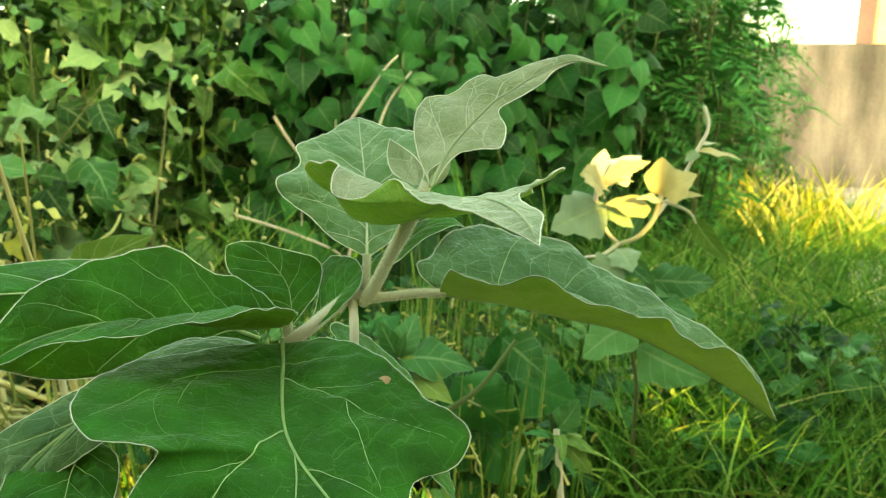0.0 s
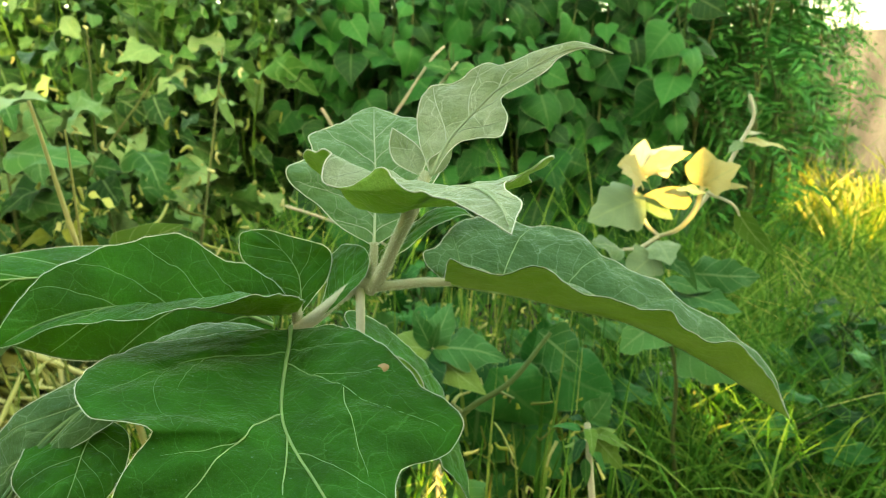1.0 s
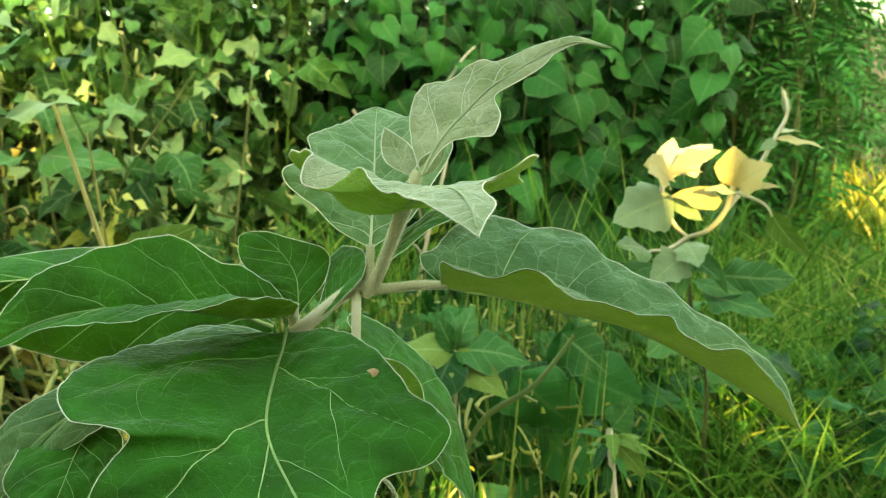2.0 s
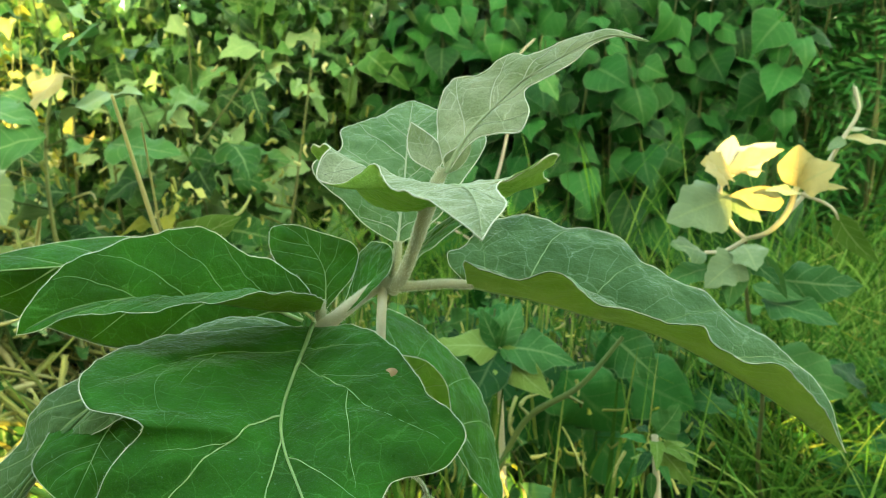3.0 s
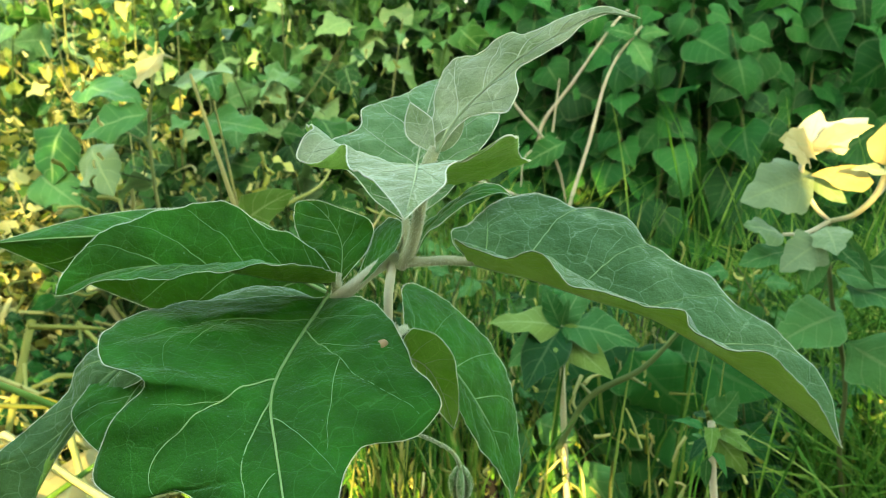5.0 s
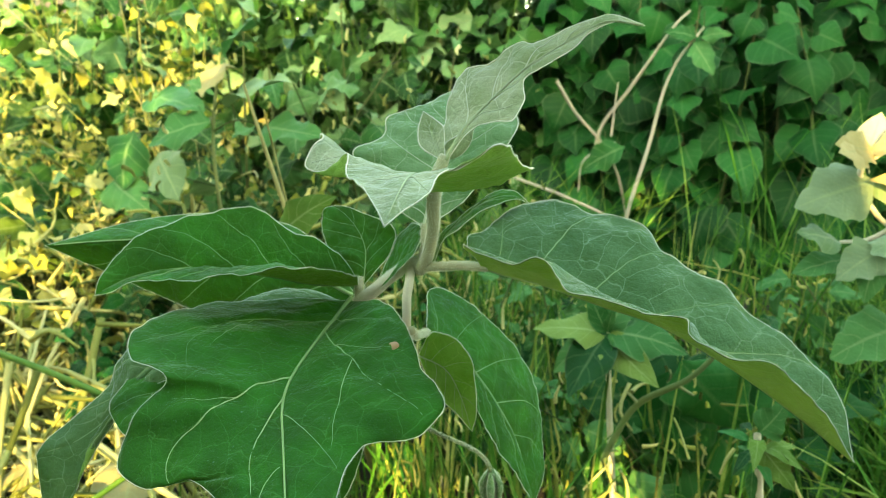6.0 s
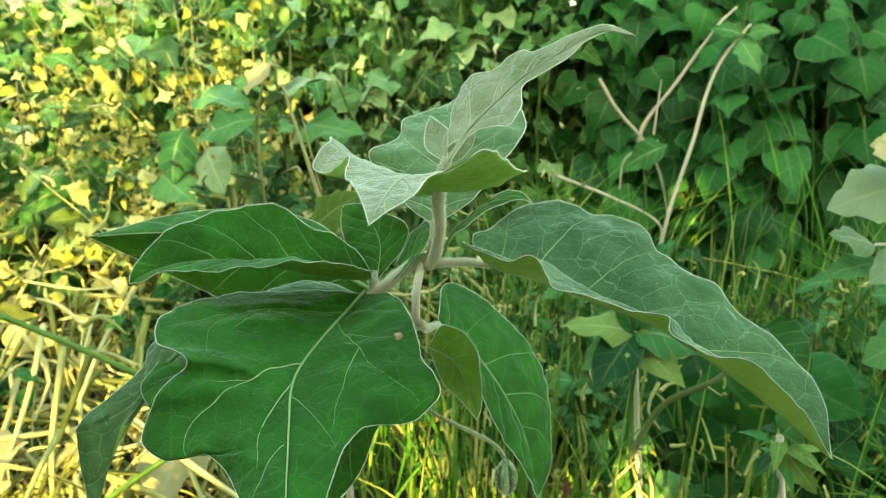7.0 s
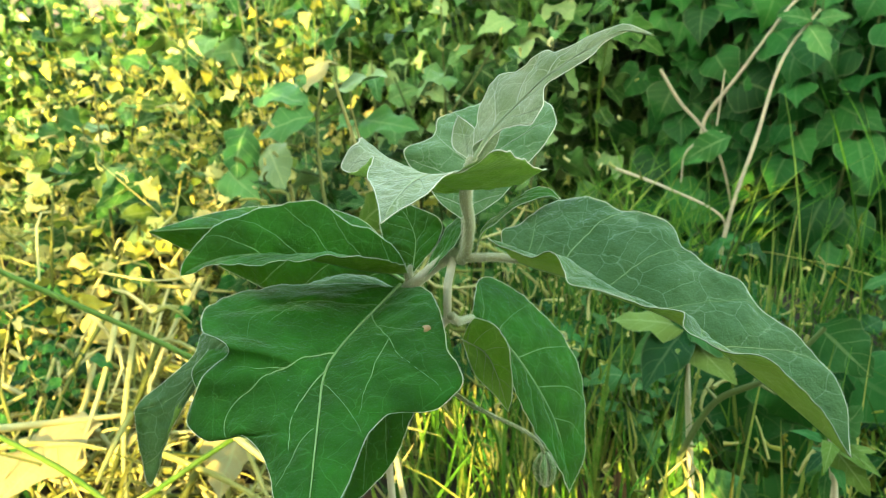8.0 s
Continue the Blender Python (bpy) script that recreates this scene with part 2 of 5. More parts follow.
def mesh_object(name, verts, faces, mat, parent=None, label="", smooth=True):
    me = bpy.data.meshes.new(name)
    me.from_pydata([tuple(v) for v in np.asarray(verts).tolist()], [], [tuple(f) for f in faces])
    for m in mat if isinstance(mat, (list, tuple)) else [mat]:
        me.materials.append(m)
    if smooth:
        me.polygons.foreach_set("use_smooth", [True] * len(me.polygons))
    me.update()
    ob = new(name, me)
    if parent:
        ob.parent = parent
    return tagged(ob, label)


def thing(name, label, category, place=(0, 0, 0), group="", kind=""):
    ob = new(name)
    ob.location = place
    return tagged(ob, label, category, group, kind)


def tube_arrays(points, radii, sides=8, n=24):
    pts = spline(points, n)
    rad = np.interp(np.linspace(0, 1, n), np.linspace(0, 1, len(radii)), radii)
    tan = np.gradient(pts, axis=0)
    tan /= np.linalg.norm(tan, axis=1)[:, None]
    ref = np.array([0.3, 0.2, 1.0]) if abs(tan[0][2]) < 0.8 else np.array([1.0, 0.2, 0.1])
    e1 = np.cross(tan, ref)
    e1 /= np.linalg.norm(e1, axis=1)[:, None]
    e2 = np.cross(tan, e1)
    ang = np.linspace(0, 2 * np.pi, sides, endpoint=False)
    v = pts[:, None] + rad[:, None, None] * (np.cos(ang)[None, :, None] * e1[:, None] + np.sin(ang)[None, :, None] * e2[:, None])
    f = []
    for i in range(n - 1):
        for k in range(sides):
            a, b = i * sides + k, i * sides + (k + 1) % sides
            f.append((a, b, b + sides, a + sides))
    f.append(tuple(range(sides))[::-1])
    f.append(tuple((n - 1) * sides + k for k in range(sides)))
    return v.reshape(-1, 3), f


class Heap:
    """Gathers vertices and faces of many pieces for one mesh."""

    def __init__(self):
        self.v, self.f, self.n = [], [], 0

    def add(self, v, f):
        self.v.append(np.asarray(v, float))
        self.f += [tuple(i + self.n for i in q) for q in f]
        self.n += len(v)

    def make(self, name, mat, parent=None, label=""):
        return mesh_object(name, np.vstack(self.v), self.f, mat, parent, label)


def quads_object(name, verts, quads, mat, parent=None, label="", uv=None):
    """One smooth mesh from arrays of vertices and quads."""
    me = bpy.data.meshes.new(name)
    me.vertices.add(len(verts))
    me.vertices.foreach_set("co", np.ascontiguousarray(verts, np.float32).ravel())
    me.loops.add(len(quads) * 4)
    me.loops.foreach_set("vertex_index", np.ascontiguousarray(quads, np.int32).ravel())
    me.polygons.add(len(quads))
    me.polygons.foreach_set("loop_start", np.arange(0, len(quads) * 4, 4, dtype=np.int32))
    me.polygons.foreach_set("use_smooth", np.ones(len(quads), bool))
    me.materials.append(mat)
    if uv is not None:
        me.uv_layers.new(name="blade").data.foreach_set("uv", np.ascontiguousarray(uv[np.asarray(quads).ravel()], np.float32).ravel())
    me.update(calc_edges=True)
    ob = new(name, me)
    if parent:
        ob.parent = parent
    return tagged(ob, label)


def joined(pieces):
    """Vertices and quads of many pieces as two arrays."""
    vs, fs, n = [], [], 0
    for v, f in pieces:
        vs.append(v)
        fs.append(np.asarray(f) + n)
        n += len(v)
    return np.vstack(vs), np.vstack(fs)


def hairs(parent, name, roots, ways, length, rng, mat=None):
    """Short fine hairs that stand out from the given roots."""
    n = len(roots)
    ways = ways / (np.linalg.norm(ways, axis=1)[:, None] + 1e-9) + rng.normal(0, 0.45, (n, 3))
    tips = roots + ways * (length * rng.uniform(0.4, 1.2, (n, 1)))
    side = np.cross(ways, rng.normal(0, 1, (n, 3)))
    side /= np.linalg.norm(side, axis=1)[:, None] + 1e-9
    v = np.stack([roots - side * 0.00007, roots + side * 0.00007, tips + side * 0.00002, tips - side * 0.00002], 1).reshape(-1, 3)
    q = np.arange(n * 4).reshape(-1, 4)
    return tagged(quads_object(name, v, q, mat or M_DOWN, parent), kind="stuff")


# ---- leaves of the plant in front ----
def blade(parent, rib, one, two, arch=0.10, mats=None, veins=None, label="", wave=0.0, thick=0.0005, kin=None):
    """A leaf spanned between its midrib and its two margins, with a raised net of veins on both faces."""
    nu, ns = 120, 26
    m, a, b = spline(rib, nu), spline(one, nu), spline(two, nu)
    s = np.linspace(0, 1, ns)
    grid = np.zeros((nu, 2 * ns - 1, 3))
    along = np.gradient(m, axis=0)
    up = np.cross(along, a - b)
    up /= np.linalg.norm(up, axis=1)[:, None] + 1e-9
    if up[nu // 2][2] < 0:
        up = -up
    rng = np.random.RandomState(len(rib) * 7 + int(abs(rib[0][0]) * 1e4))
    phase = rng.rand(8) * 6.28

    length = np.linalg.norm(np.diff(m, axis=0), axis=1).sum()
    rows = veins if veins is not None else [(0.04, 0.16, -1), (0.06, 0.18, 1), (0.14, 0.36, -1), (0.18, 0.40, 1), (0.30, 0.54, -1), (0.33, 0.57, 1), (0.47, 0.71, -1), (0.50, 0.73, 1), (0.64, 0.84, -1), (0.67, 0.86, 1)]

    traced = [(side, stout, spline(path, 40)) for side, stout, path in rows if isinstance(path, list)]
    rows = [r for r in rows if not isinstance(r[2], list)]

    def surface(u, side, sv, proud=0.0):
        """The place at u along the blade and sv from midrib to margin: arched, puckered between the veins, sunk along them."""
        x = u * (nu - 1)
        i = int(min(max(x, 0), nu - 2))
        w = x - i
        e = a if side < 0 else b
        M, E, U = (q[i] * (1 - w) + q[i + 1] * w for q in (m, e, up))
        width = np.linalg.norm(E - M)
        p = M + (E - M) * sv
        deep = (0.0017 if mats is None else 0.0012) * min(1, width / 0.03)
        lift = arch * width * math.sin(math.pi * sv) - 0.8 * deep * math.exp(-(sv * width / 0.0022) ** 2)
        for u0, u1, on, *_ in rows:
            if on == side:
                d = (u - u0 - (u1 - u0) * min(sv / 0.94, 1) ** 0.85) * length * 0.75
                if abs(d) < 0.008:
                    lift -= min(1, sv * 6) * deep * (1 - 0.6 * sv) * math.exp(-(d / 0.0028) ** 2)
        for on, stout, path in traced:
            if on == side:
                d2 = (((u - path[:, 0]) * length * 0.8) ** 2 + ((sv - path[:, 1]) * width) ** 2).min()
                if d2 < 6e-5:
                    lift -= min(1, sv * 6) * deep * stout * (1 - 0.6 * sv) * math.exp(-d2 / 7.8e-6)
        pv = Vector(p)
        lift += (0.0019 * noise.noise(pv * 75) + 0.0009 * noise.noise(pv * 210)) * min(1, sv * 4) * min(1, width / 0.02)
        lift += wave * width * sv ** 3 * math.sin(u * 40 + phase[1] + 2 * side)
        return p + U * (lift + proud)

    uvs = []
    for i in range(nu):
        u = i / (nu - 1)
        for k in range(2 * ns - 1):
            side = -1 if k < ns else 1
            sv = abs(k - (ns - 1)) / (ns - 1)
            grid[i, k] = surface(u, side, sv)
            uvs.append((u, sv))
    f = []
    w = 2 * ns - 1
    for i in range(nu - 1):
        for k in range(w - 1):
            q = (i * w + k, i * w + k + 1, (i + 1) * w + k + 1, (i + 1) * w + k)
            f.append(q)
    g = grid.reshape(-1, 3)
    mid = f[len(f) // 2]
    n = np.cross(g[mid[1]] - g[mid[0]], g[mid[3]] - g[mid[0]])
    if n @ up[nu // 2] < 0:
        f = [q[::-1] for q in f]
    leaf = mesh_object("leaf", g, f, mats or kin or [M_TOP, M_UNDER], parent, label)
    layer = leaf.data.uv_layers.new(name="blade")
    for lp in leaf.data.loops:
        layer.data[lp.index].uv = uvs[lp.vertex_index]
    sol = leaf.modifiers.new("thickness", "SOLIDIFY")
    sol.thickness, sol.offset, sol.material_offset = thick, -1, 1
    r0 = (0.0054 if mats is None else 0.0070) * length

    def vein(name, path, radii, sides, n):
        v, q = tube_arrays(path, radii, sides, n)
        mesh_object(name, v, q, M_DOWN if name == "margin" else M_VEIN if mats is None else M_PALE_VEIN, leaf)

    vein("midrib", [surface(u, 1, 0, 0.0004) for u in np.linspace(0, 0.97, 40)], [r0 * 1.2, r0 * 0.8, r0 * 0.5, r0 * 0.25], 6, 60)
    for u0, u1, side, *stout in rows:
        big = r0 * (stout[0] if stout else 1.0)
        path = [surface(u0 + (u1 - u0) * q ** 0.85, side, 0.94 * q, 0.00012) for q in np.linspace(0, 1, 26)]
        vein("vein", path, [big * 0.46, big * 0.32, big * 0.18], 5, 40)
    for side, stout, way in traced:
        big = r0 * stout
        vein("vein", [surface(u, side, sv, 0.00012) for u, sv in way], [big * 0.36, big * 0.26, big * 0.12], 5, 50)
    for edge in (grid[:, 0], grid[:, -1]):
        vein("margin", edge, [k * (0.00020 if mats is None else 0.00034) for k in (0.6, 1.0, 1.0, 0.9, 0.5)], 5, 110)
        pick = rng.randint(0, nu - 1, int(2200 * length / 0.15))
        w = rng.rand(len(pick), 1)
        at = edge[pick] * (1 - w) + edge[pick + 1] * w
        hairs(leaf, "down", at, at - m[pick] + 0.3 * up[pick] * np.linalg.norm(at - m[pick], axis=1)[:, None] * rng.choice([-1, 1], (len(pick), 1)), 0.0006, rng)
    return leaf


def stem_part(parent, name, points, radii, mat=None, label="", sides=10, n=30):
    v, f = tube_arrays(points, radii, sides, n)
    ob = mesh_object(name, v, f, mat or M_STEM, parent, label)
    rng = np.random.RandomState(int(1e4 * abs(points[0][0] + points[1][2])))
    mid = spline(points, n)
    run = np.linalg.norm(np.diff(mid, axis=0), axis=1).sum()
    pick = rng.randint(0, len(v) - sides, min(int(run * 60000), 9000))
    w = rng.rand(len(pick), 1)
    y = rng.rand(len(pick), 1)
    turn = pick - pick % sides + (pick + 1) % sides
    at = (v[pick] * (1 - w) + v[pick + sides] * w) * (1 - y) + (v[turn] * (1 - w) + v[turn + sides] * w) * y
    hairs(ob, "down", at, at - mid[pick // sides], 0.0009, rng)
    return ob


plant = thing("nightshade_plant", "young downy nightshade plant with broad wavy green leaves", "plant")
stem_part(plant, "stem", [(-0.170, 0.47, -0.02), (-0.165, 0.45, 0.25), (-0.138, 0.415, 0.47), (-0.085, 0.395, 0.56), (-0.052, 0.386, 0.595), (-0.050, 0.386, 0.615), (-0.055, 0.397, 0.634), (-0.053, 0.401, 0.638)], [0.007, 0.006, 0.005, 0.0042, 0.0032, 0.0027, 0.0026, 0.0028])
stem_part(plant, "branch", [(-0.094, 0.397, 0.607), (-0.080, 0.396, 0.617), (-0.064, 0.399, 0.630), (-0.052, 0.400, 0.637), (-0.042, 0.399, 0.636)], [0.0042, 0.0040, 0.0038, 0.0038, 0.0036])
stem_part(plant, "shoot", [(-0.048, 0.400, 0.633), (-0.040, 0.396, 0.643), (-0.030, 0.386, 0.663), (-0.021, 0.370, 0.680), (-0.013, 0.360, 0.697), (-0.008, 0.360, 0.708)], [0.0040, 0.0036, 0.0034, 0.0036, 0.0040, 0.0028])
stem_part(plant, "petiole", [(-0.047, 0.400, 0.635), (-0.030, 0.396, 0.638), (-0.014, 0.392, 0.641), (0.002, 0.389, 0.642)], [0.0030, 0.0026, 0.0025, 0.0024])
stem_part(plant, "petiole", [(-0.049, 0.401, 0.635), (-0.045, 0.402, 0.648), (-0.044, 0.402, 0.662)], [0.0026, 0.0023, 0.0022])
stem_part(plant, "petiole", [(-0.047, 0.384, 0.600), (-0.052, 0.400, 0.590), (-0.058, 0.425, 0.583)], [0.0028, 0.0024, 0.0022])
stem_part(plant, "bud", [(-0.092, 0.398, 0.612), (-0.091, 0.399, 0.619), (-0.090, 0.400, 0.625)], [0.0022, 0.0032, 0.0012])

blade(plant, [(-0.093, 0.391, 0.613), (-0.087, 0.366, 0.611), (-0.083, 0.345, 0.608), (-0.074, 0.307, 0.602), (-0.063, 0.283, 0.598), (-0.045, 0.259, 0.591), (-0.026, 0.235, 0.582), (-0.012, 0.217, 0.574), (-0.003, 0.204, 0.567)],
      [(-0.094, 0.391, 0.610), (-0.113, 0.376, 0.616), (-0.137, 0.360, 0.617), (-0.154, 0.340, 0.620), (-0.161, 0.318, 0.622), (-0.162, 0.297, 0.623), (-0.156, 0.277, 0.621), (-0.143, 0.266, 0.615), (-0.127, 0.263, 0.615), (-0.114, 0.2605, 0.6125), (-0.1185, 0.261, 0.6055), (-0.1215, 0.2475, 0.599), (-0.126, 0.240, 0.584), (-0.122, 0.233, 0.575), (-0.1038, 0.2309, 0.5717), (-0.092, 0.237, 0.573), (-0.078, 0.2374, 0.5775), (-0.062, 0.233, 0.575), (-0.043, 0.222, 0.573), (-0.031, 0.213, 0.571), (-0.018, 0.207, 0.569), (-0.003, 0.204, 0.567)],
      [(-0.091, 0.391, 0.610), (-0.068, 0.381, 0.618), (-0.050, 0.368, 0.620), (-0.031, 0.350, 0.617), (-0.017, 0.335, 0.612), (-0.008, 0.324, 0.606), (0.004, 0.316, 0.603), (0.012, 0.308, 0.598), (0.011, 0.298, 0.593), (0.003, 0.288, 0.589), (-0.009, 0.281, 0.589), (-0.014, 0.270, 0.587), (-0.011, 0.251, 0.581), (-0.005, 0.232, 0.573), (-0.002, 0.216, 0.568), (-0.003, 0.204, 0.567)],
      arch=0.03, label="broad dark green leaf with pale veins and small holes",
      veins=[(-1, 1.0, [(0.15, 0.0), (0.245, 0.51), (0.35, 0.745), (0.387, 0.93)]), (-1, 0.5, [(0.25, 0.51), (0.32, 0.51), (0.378, 0.53)]), (-1, 1.25, [(0.42, 0.0), (0.53, 0.38), (0.66, 0.70), (0.748, 0.93)]),
             (-1, 1.2, [(0.50, 0.0), (0.63, 0.136), (0.748, 0.305), (0.80, 0.42)]), (1, 1.1, [(0.20, 0.0), (0.23, 0.08), (0.382, 0.475), (0.487, 0.66), (0.56, 0.90)]), (1, 0.7, [(0.385, 0.465), (0.521, 0.36), (0.60, 0.37), (0.68, 0.50)]),
             (1, 0.8, [(0.14, 0.0), (0.21, 0.525), (0.244, 0.92)]), (1, 0.6, [(0.56, 0.0), (0.68, 0.40), (0.76, 0.85)]), (-1, 0.6, [(0.72, 0.03), (0.85, 0.50), (0.90, 0.90)]), (-1, 0.5, [(0.53, 0.38), (0.555, 0.62), (0.55, 0.86)]), (1, 0.5, [(0.30, 0.27), (0.34, 0.55), (0.37, 0.90)]), (-1, 0.45, [(0.30, 0.63), (0.44, 0.66), (0.50, 0.80)])])
blade(plant, [(-0.093, 0.402, 0.618), (-0.109, 0.388, 0.622), (-0.121, 0.377, 0.626), (-0.133, 0.365, 0.632), (-0.159, 0.342, 0.641), (-0.177, 0.325, 0.643), (-0.192, 0.311, 0.640), (-0.206, 0.298, 0.632)],
      [(-0.093, 0.402, 0.620), (-0.104, 0.399, 0.638), (-0.117, 0.393, 0.650), (-0.128, 0.384, 0.655), (-0.143, 0.376, 0.669), (-0.154, 0.367, 0.672), (-0.167, 0.354, 0.671), (-0.177, 0.344, 0.670), (-0.186, 0.333, 0.666), (-0.195, 0.321, 0.661), (-0.201, 0.311, 0.651), (-0.205, 0.302, 0.641), (-0.206, 0.298, 0.632)],
      [(-0.092, 0.400, 0.619), (-0.080, 0.374, 0.635), (-0.084, 0.335, 0.649), (-0.089, 0.320, 0.653), (-0.105, 0.317, 0.649), (-0.122, 0.314, 0.647), (-0.135, 0.312, 0.644), (-0.157, 0.308, 0.643), (-0.179, 0.304, 0.641), (-0.196, 0.300, 0.634), (-0.206, 0.298, 0.632)], arch=0.05, label="long green leaf folded along its midrib")
blade(plant, [(-0.002, 0.390, 0.641), (0.021, 0.387, 0.639), (0.037, 0.385, 0.637), (0.068, 0.380, 0.631), (0.099, 0.376, 0.625), (0.130, 0.372, 0.611), (0.158, 0.368, 0.595), (0.184, 0.364, 0.576)],
      [(-0.002, 0.391, 0.642), (-0.009, 0.392, 0.648), (-0.015, 0.400, 0.656), (-0.007, 0.408, 0.659), (0.001, 0.424, 0.668), (0.010, 0.434, 0.671), (0.030, 0.440, 0.670), (0.063, 0.433, 0.665), (0.082, 0.429, 0.660), (0.091, 0.418, 0.652), (0.110, 0.410, 0.642), (0.125, 0.410, 0.638), (0.136, 0.401, 0.628), (0.157, 0.394, 0.616), (0.169, 0.389, 0.607), (0.179, 0.379, 0.595), (0.184, 0.364, 0.576)],
      [(-0.002, 0.389, 0.642), (0.000, 0.375, 0.652), (0.005, 0.352, 0.664), (0.025, 0.355, 0.656), (0.048, 0.342, 0.663), (0.060, 0.331, 0.660), (0.070, 0.320, 0.656), (0.092, 0.334, 0.646), (0.112, 0.345, 0.641), (0.117, 0.336, 0.635), (0.136, 0.345, 0.625), (0.151, 0.352, 0.620), (0.170, 0.359, 0.600), (0.184, 0.364, 0.576)], arch=0.06, wave=0.015, kin=[M_DOWNY_SHEEN, M_UNDER_LIT], label="long arching downy leaf with a wavy margin, folded upwards")
blade(plant, [(-0.016, 0.357, 0.690), (-0.006, 0.330, 0.699), (0.008, 0.298, 0.709), (0.020, 0.270, 0.712), (0.028, 0.247, 0.709), (0.032, 0.231, 0.702)],
      [(-0.018, 0.359, 0.689), (-0.028, 0.369, 0.685), (-0.047, 0.366, 0.690), (-0.055, 0.354, 0.703), (-0.0655, 0.338, 0.7176), (-0.054, 0.320, 0.722), (-0.045, 0.308, 0.7215), (-0.047, 0.300, 0.716), (-0.045, 0.294, 0.710), (-0.032, 0.292, 0.711), (-0.020, 0.290, 0.717), (-0.009, 0.272, 0.713), (0.008, 0.256, 0.710), (0.022, 0.242, 0.706), (0.032, 0.231, 0.702)],
      [(-0.012, 0.358, 0.690), (0.012, 0.364, 0.693), (0.030, 0.356, 0.699), (0.043, 0.347, 0.705), (0.042, 0.330, 0.711), (0.050, 0.293, 0.721), (0.034, 0.287, 0.714), (0.030, 0.275, 0.712), (0.036, 0.256, 0.709), (0.034, 0.243, 0.706), (0.032, 0.231, 0.702)], arch=-0.05, wave=0.012, mats=[M_YOUNG, M_UNDER], label="pale young leaf with drooping tip and wavy lobes")
blade(plant, [(-0.044, 0.401, 0.660), (-0.045, 0.413, 0.676), (-0.047, 0.430, 0.694), (-0.050, 0.448, 0.710), (-0.054, 0.470, 0.724), (-0.058, 0.496, 0.737)],
      [(-0.044, 0.401, 0.660), (-0.063, 0.403, 0.670), (-0.079, 0.408, 0.684), (-0.092, 0.409, 0.694), (-0.097, 0.414, 0.703), (-0.087, 0.434, 0.711), (-0.091, 0.447, 0.721), (-0.078, 0.466, 0.726), (-0.066, 0.491, 0.735), (-0.058, 0.496, 0.737)],
      [(-0.043, 0.401, 0.660), (-0.023, 0.413, 0.674), (-0.011, 0.428, 0.694), (-0.001, 0.445, 0.713), (-0.008, 0.460, 0.724), (-0.020, 0.473, 0.729), (-0.035, 0.484, 0.731), (-0.048, 0.492, 0.734), (-0.058, 0.496, 0.737)], arch=0.05, wave=0.012, mats=[M_MID, M_UNDER], label="upright bluish green leaf with a scalloped margin")
blade(plant, [(-0.006, 0.357, 0.706), (0.000, 0.363, 0.719), (0.007, 0.370, 0.729), (0.024, 0.379, 0.746), (0.036, 0.382, 0.754), (0.050, 0.386, 0.762), (0.067, 0.386, 0.769), (0.085, 0.380, 0.766)],
      [(-0.007, 0.358, 0.708), (-0.014, 0.374, 0.725), (-0.015, 0.387, 0.741), (-0.010, 0.393, 0.749), (-0.006, 0.393, 0.751), (0.005, 0.391, 0.753), (0.014, 0.393, 0.759), (0.021, 0.394, 0.762), (0.030, 0.390, 0.761), (0.044, 0.392, 0.767), (0.060, 0.391, 0.771), (0.070, 0.388, 0.772), (0.085, 0.380, 0.766)],
      [(-0.004, 0.357, 0.708), (0.002, 0.361, 0.717), (0.009, 0.364, 0.723), (0.019, 0.363, 0.725), (0.029, 0.360, 0.726), (0.032, 0.367, 0.735), (0.029, 0.376, 0.744), (0.041, 0.378, 0.751), (0.052, 0.382, 0.758), (0.060, 0.385, 0.765), (0.073, 0.385, 0.769), (0.085, 0.380, 0.766)], arch=0.05, wave=0.02, mats=[M_YOUNG, M_YOUNG], label="pale twisted top leaf with a long pointed tip")
blade(plant, [(-0.014, 0.364, 0.706), (-0.019, 0.369, 0.714), (-0.024, 0.374, 0.722), (-0.028, 0.377, 0.729)],
      [(-0.014, 0.364, 0.706), (-0.025, 0.366, 0.712), (-0.029, 0.372, 0.720), (-0.028, 0.377, 0.729)],
      [(-0.012, 0.364, 0.706), (-0.010, 0.370, 0.713), (-0.016, 0.376, 0.721), (-0.028, 0.377, 0.729)], arch=0.08, mats=[M_YOUNG, M_YOUNG], label="tiny pale leaf beside the growing tip")
blade(plant, [(-0.089, 0.400, 0.619), (-0.090, 0.405, 0.630), (-0.093, 0.411, 0.640), (-0.101, 0.417, 0.650), (-0.113, 0.422, 0.659), (-0.125, 0.425, 0.664)],
      [(-0.090, 0.400, 0.620), (-0.105, 0.404, 0.627), (-0.119, 0.408, 0.635), (-0.125, 0.413, 0.644), (-0.131, 0.418, 0.651), (-0.132, 0.423, 0.661), (-0.125, 0.425, 0.664)],
      [(-0.088, 0.400, 0.620), (-0.081, 0.404, 0.629), (-0.075, 0.409, 0.637), (-0.073, 0.416, 0.649), (-0.077, 0.419, 0.655), (-0.087, 0.421, 0.658), (-0.101, 0.423, 0.661), (-0.114, 0.425, 0.664), (-0.125, 0.425, 0.664)], arch=0.06, label="small rounded green leaf")
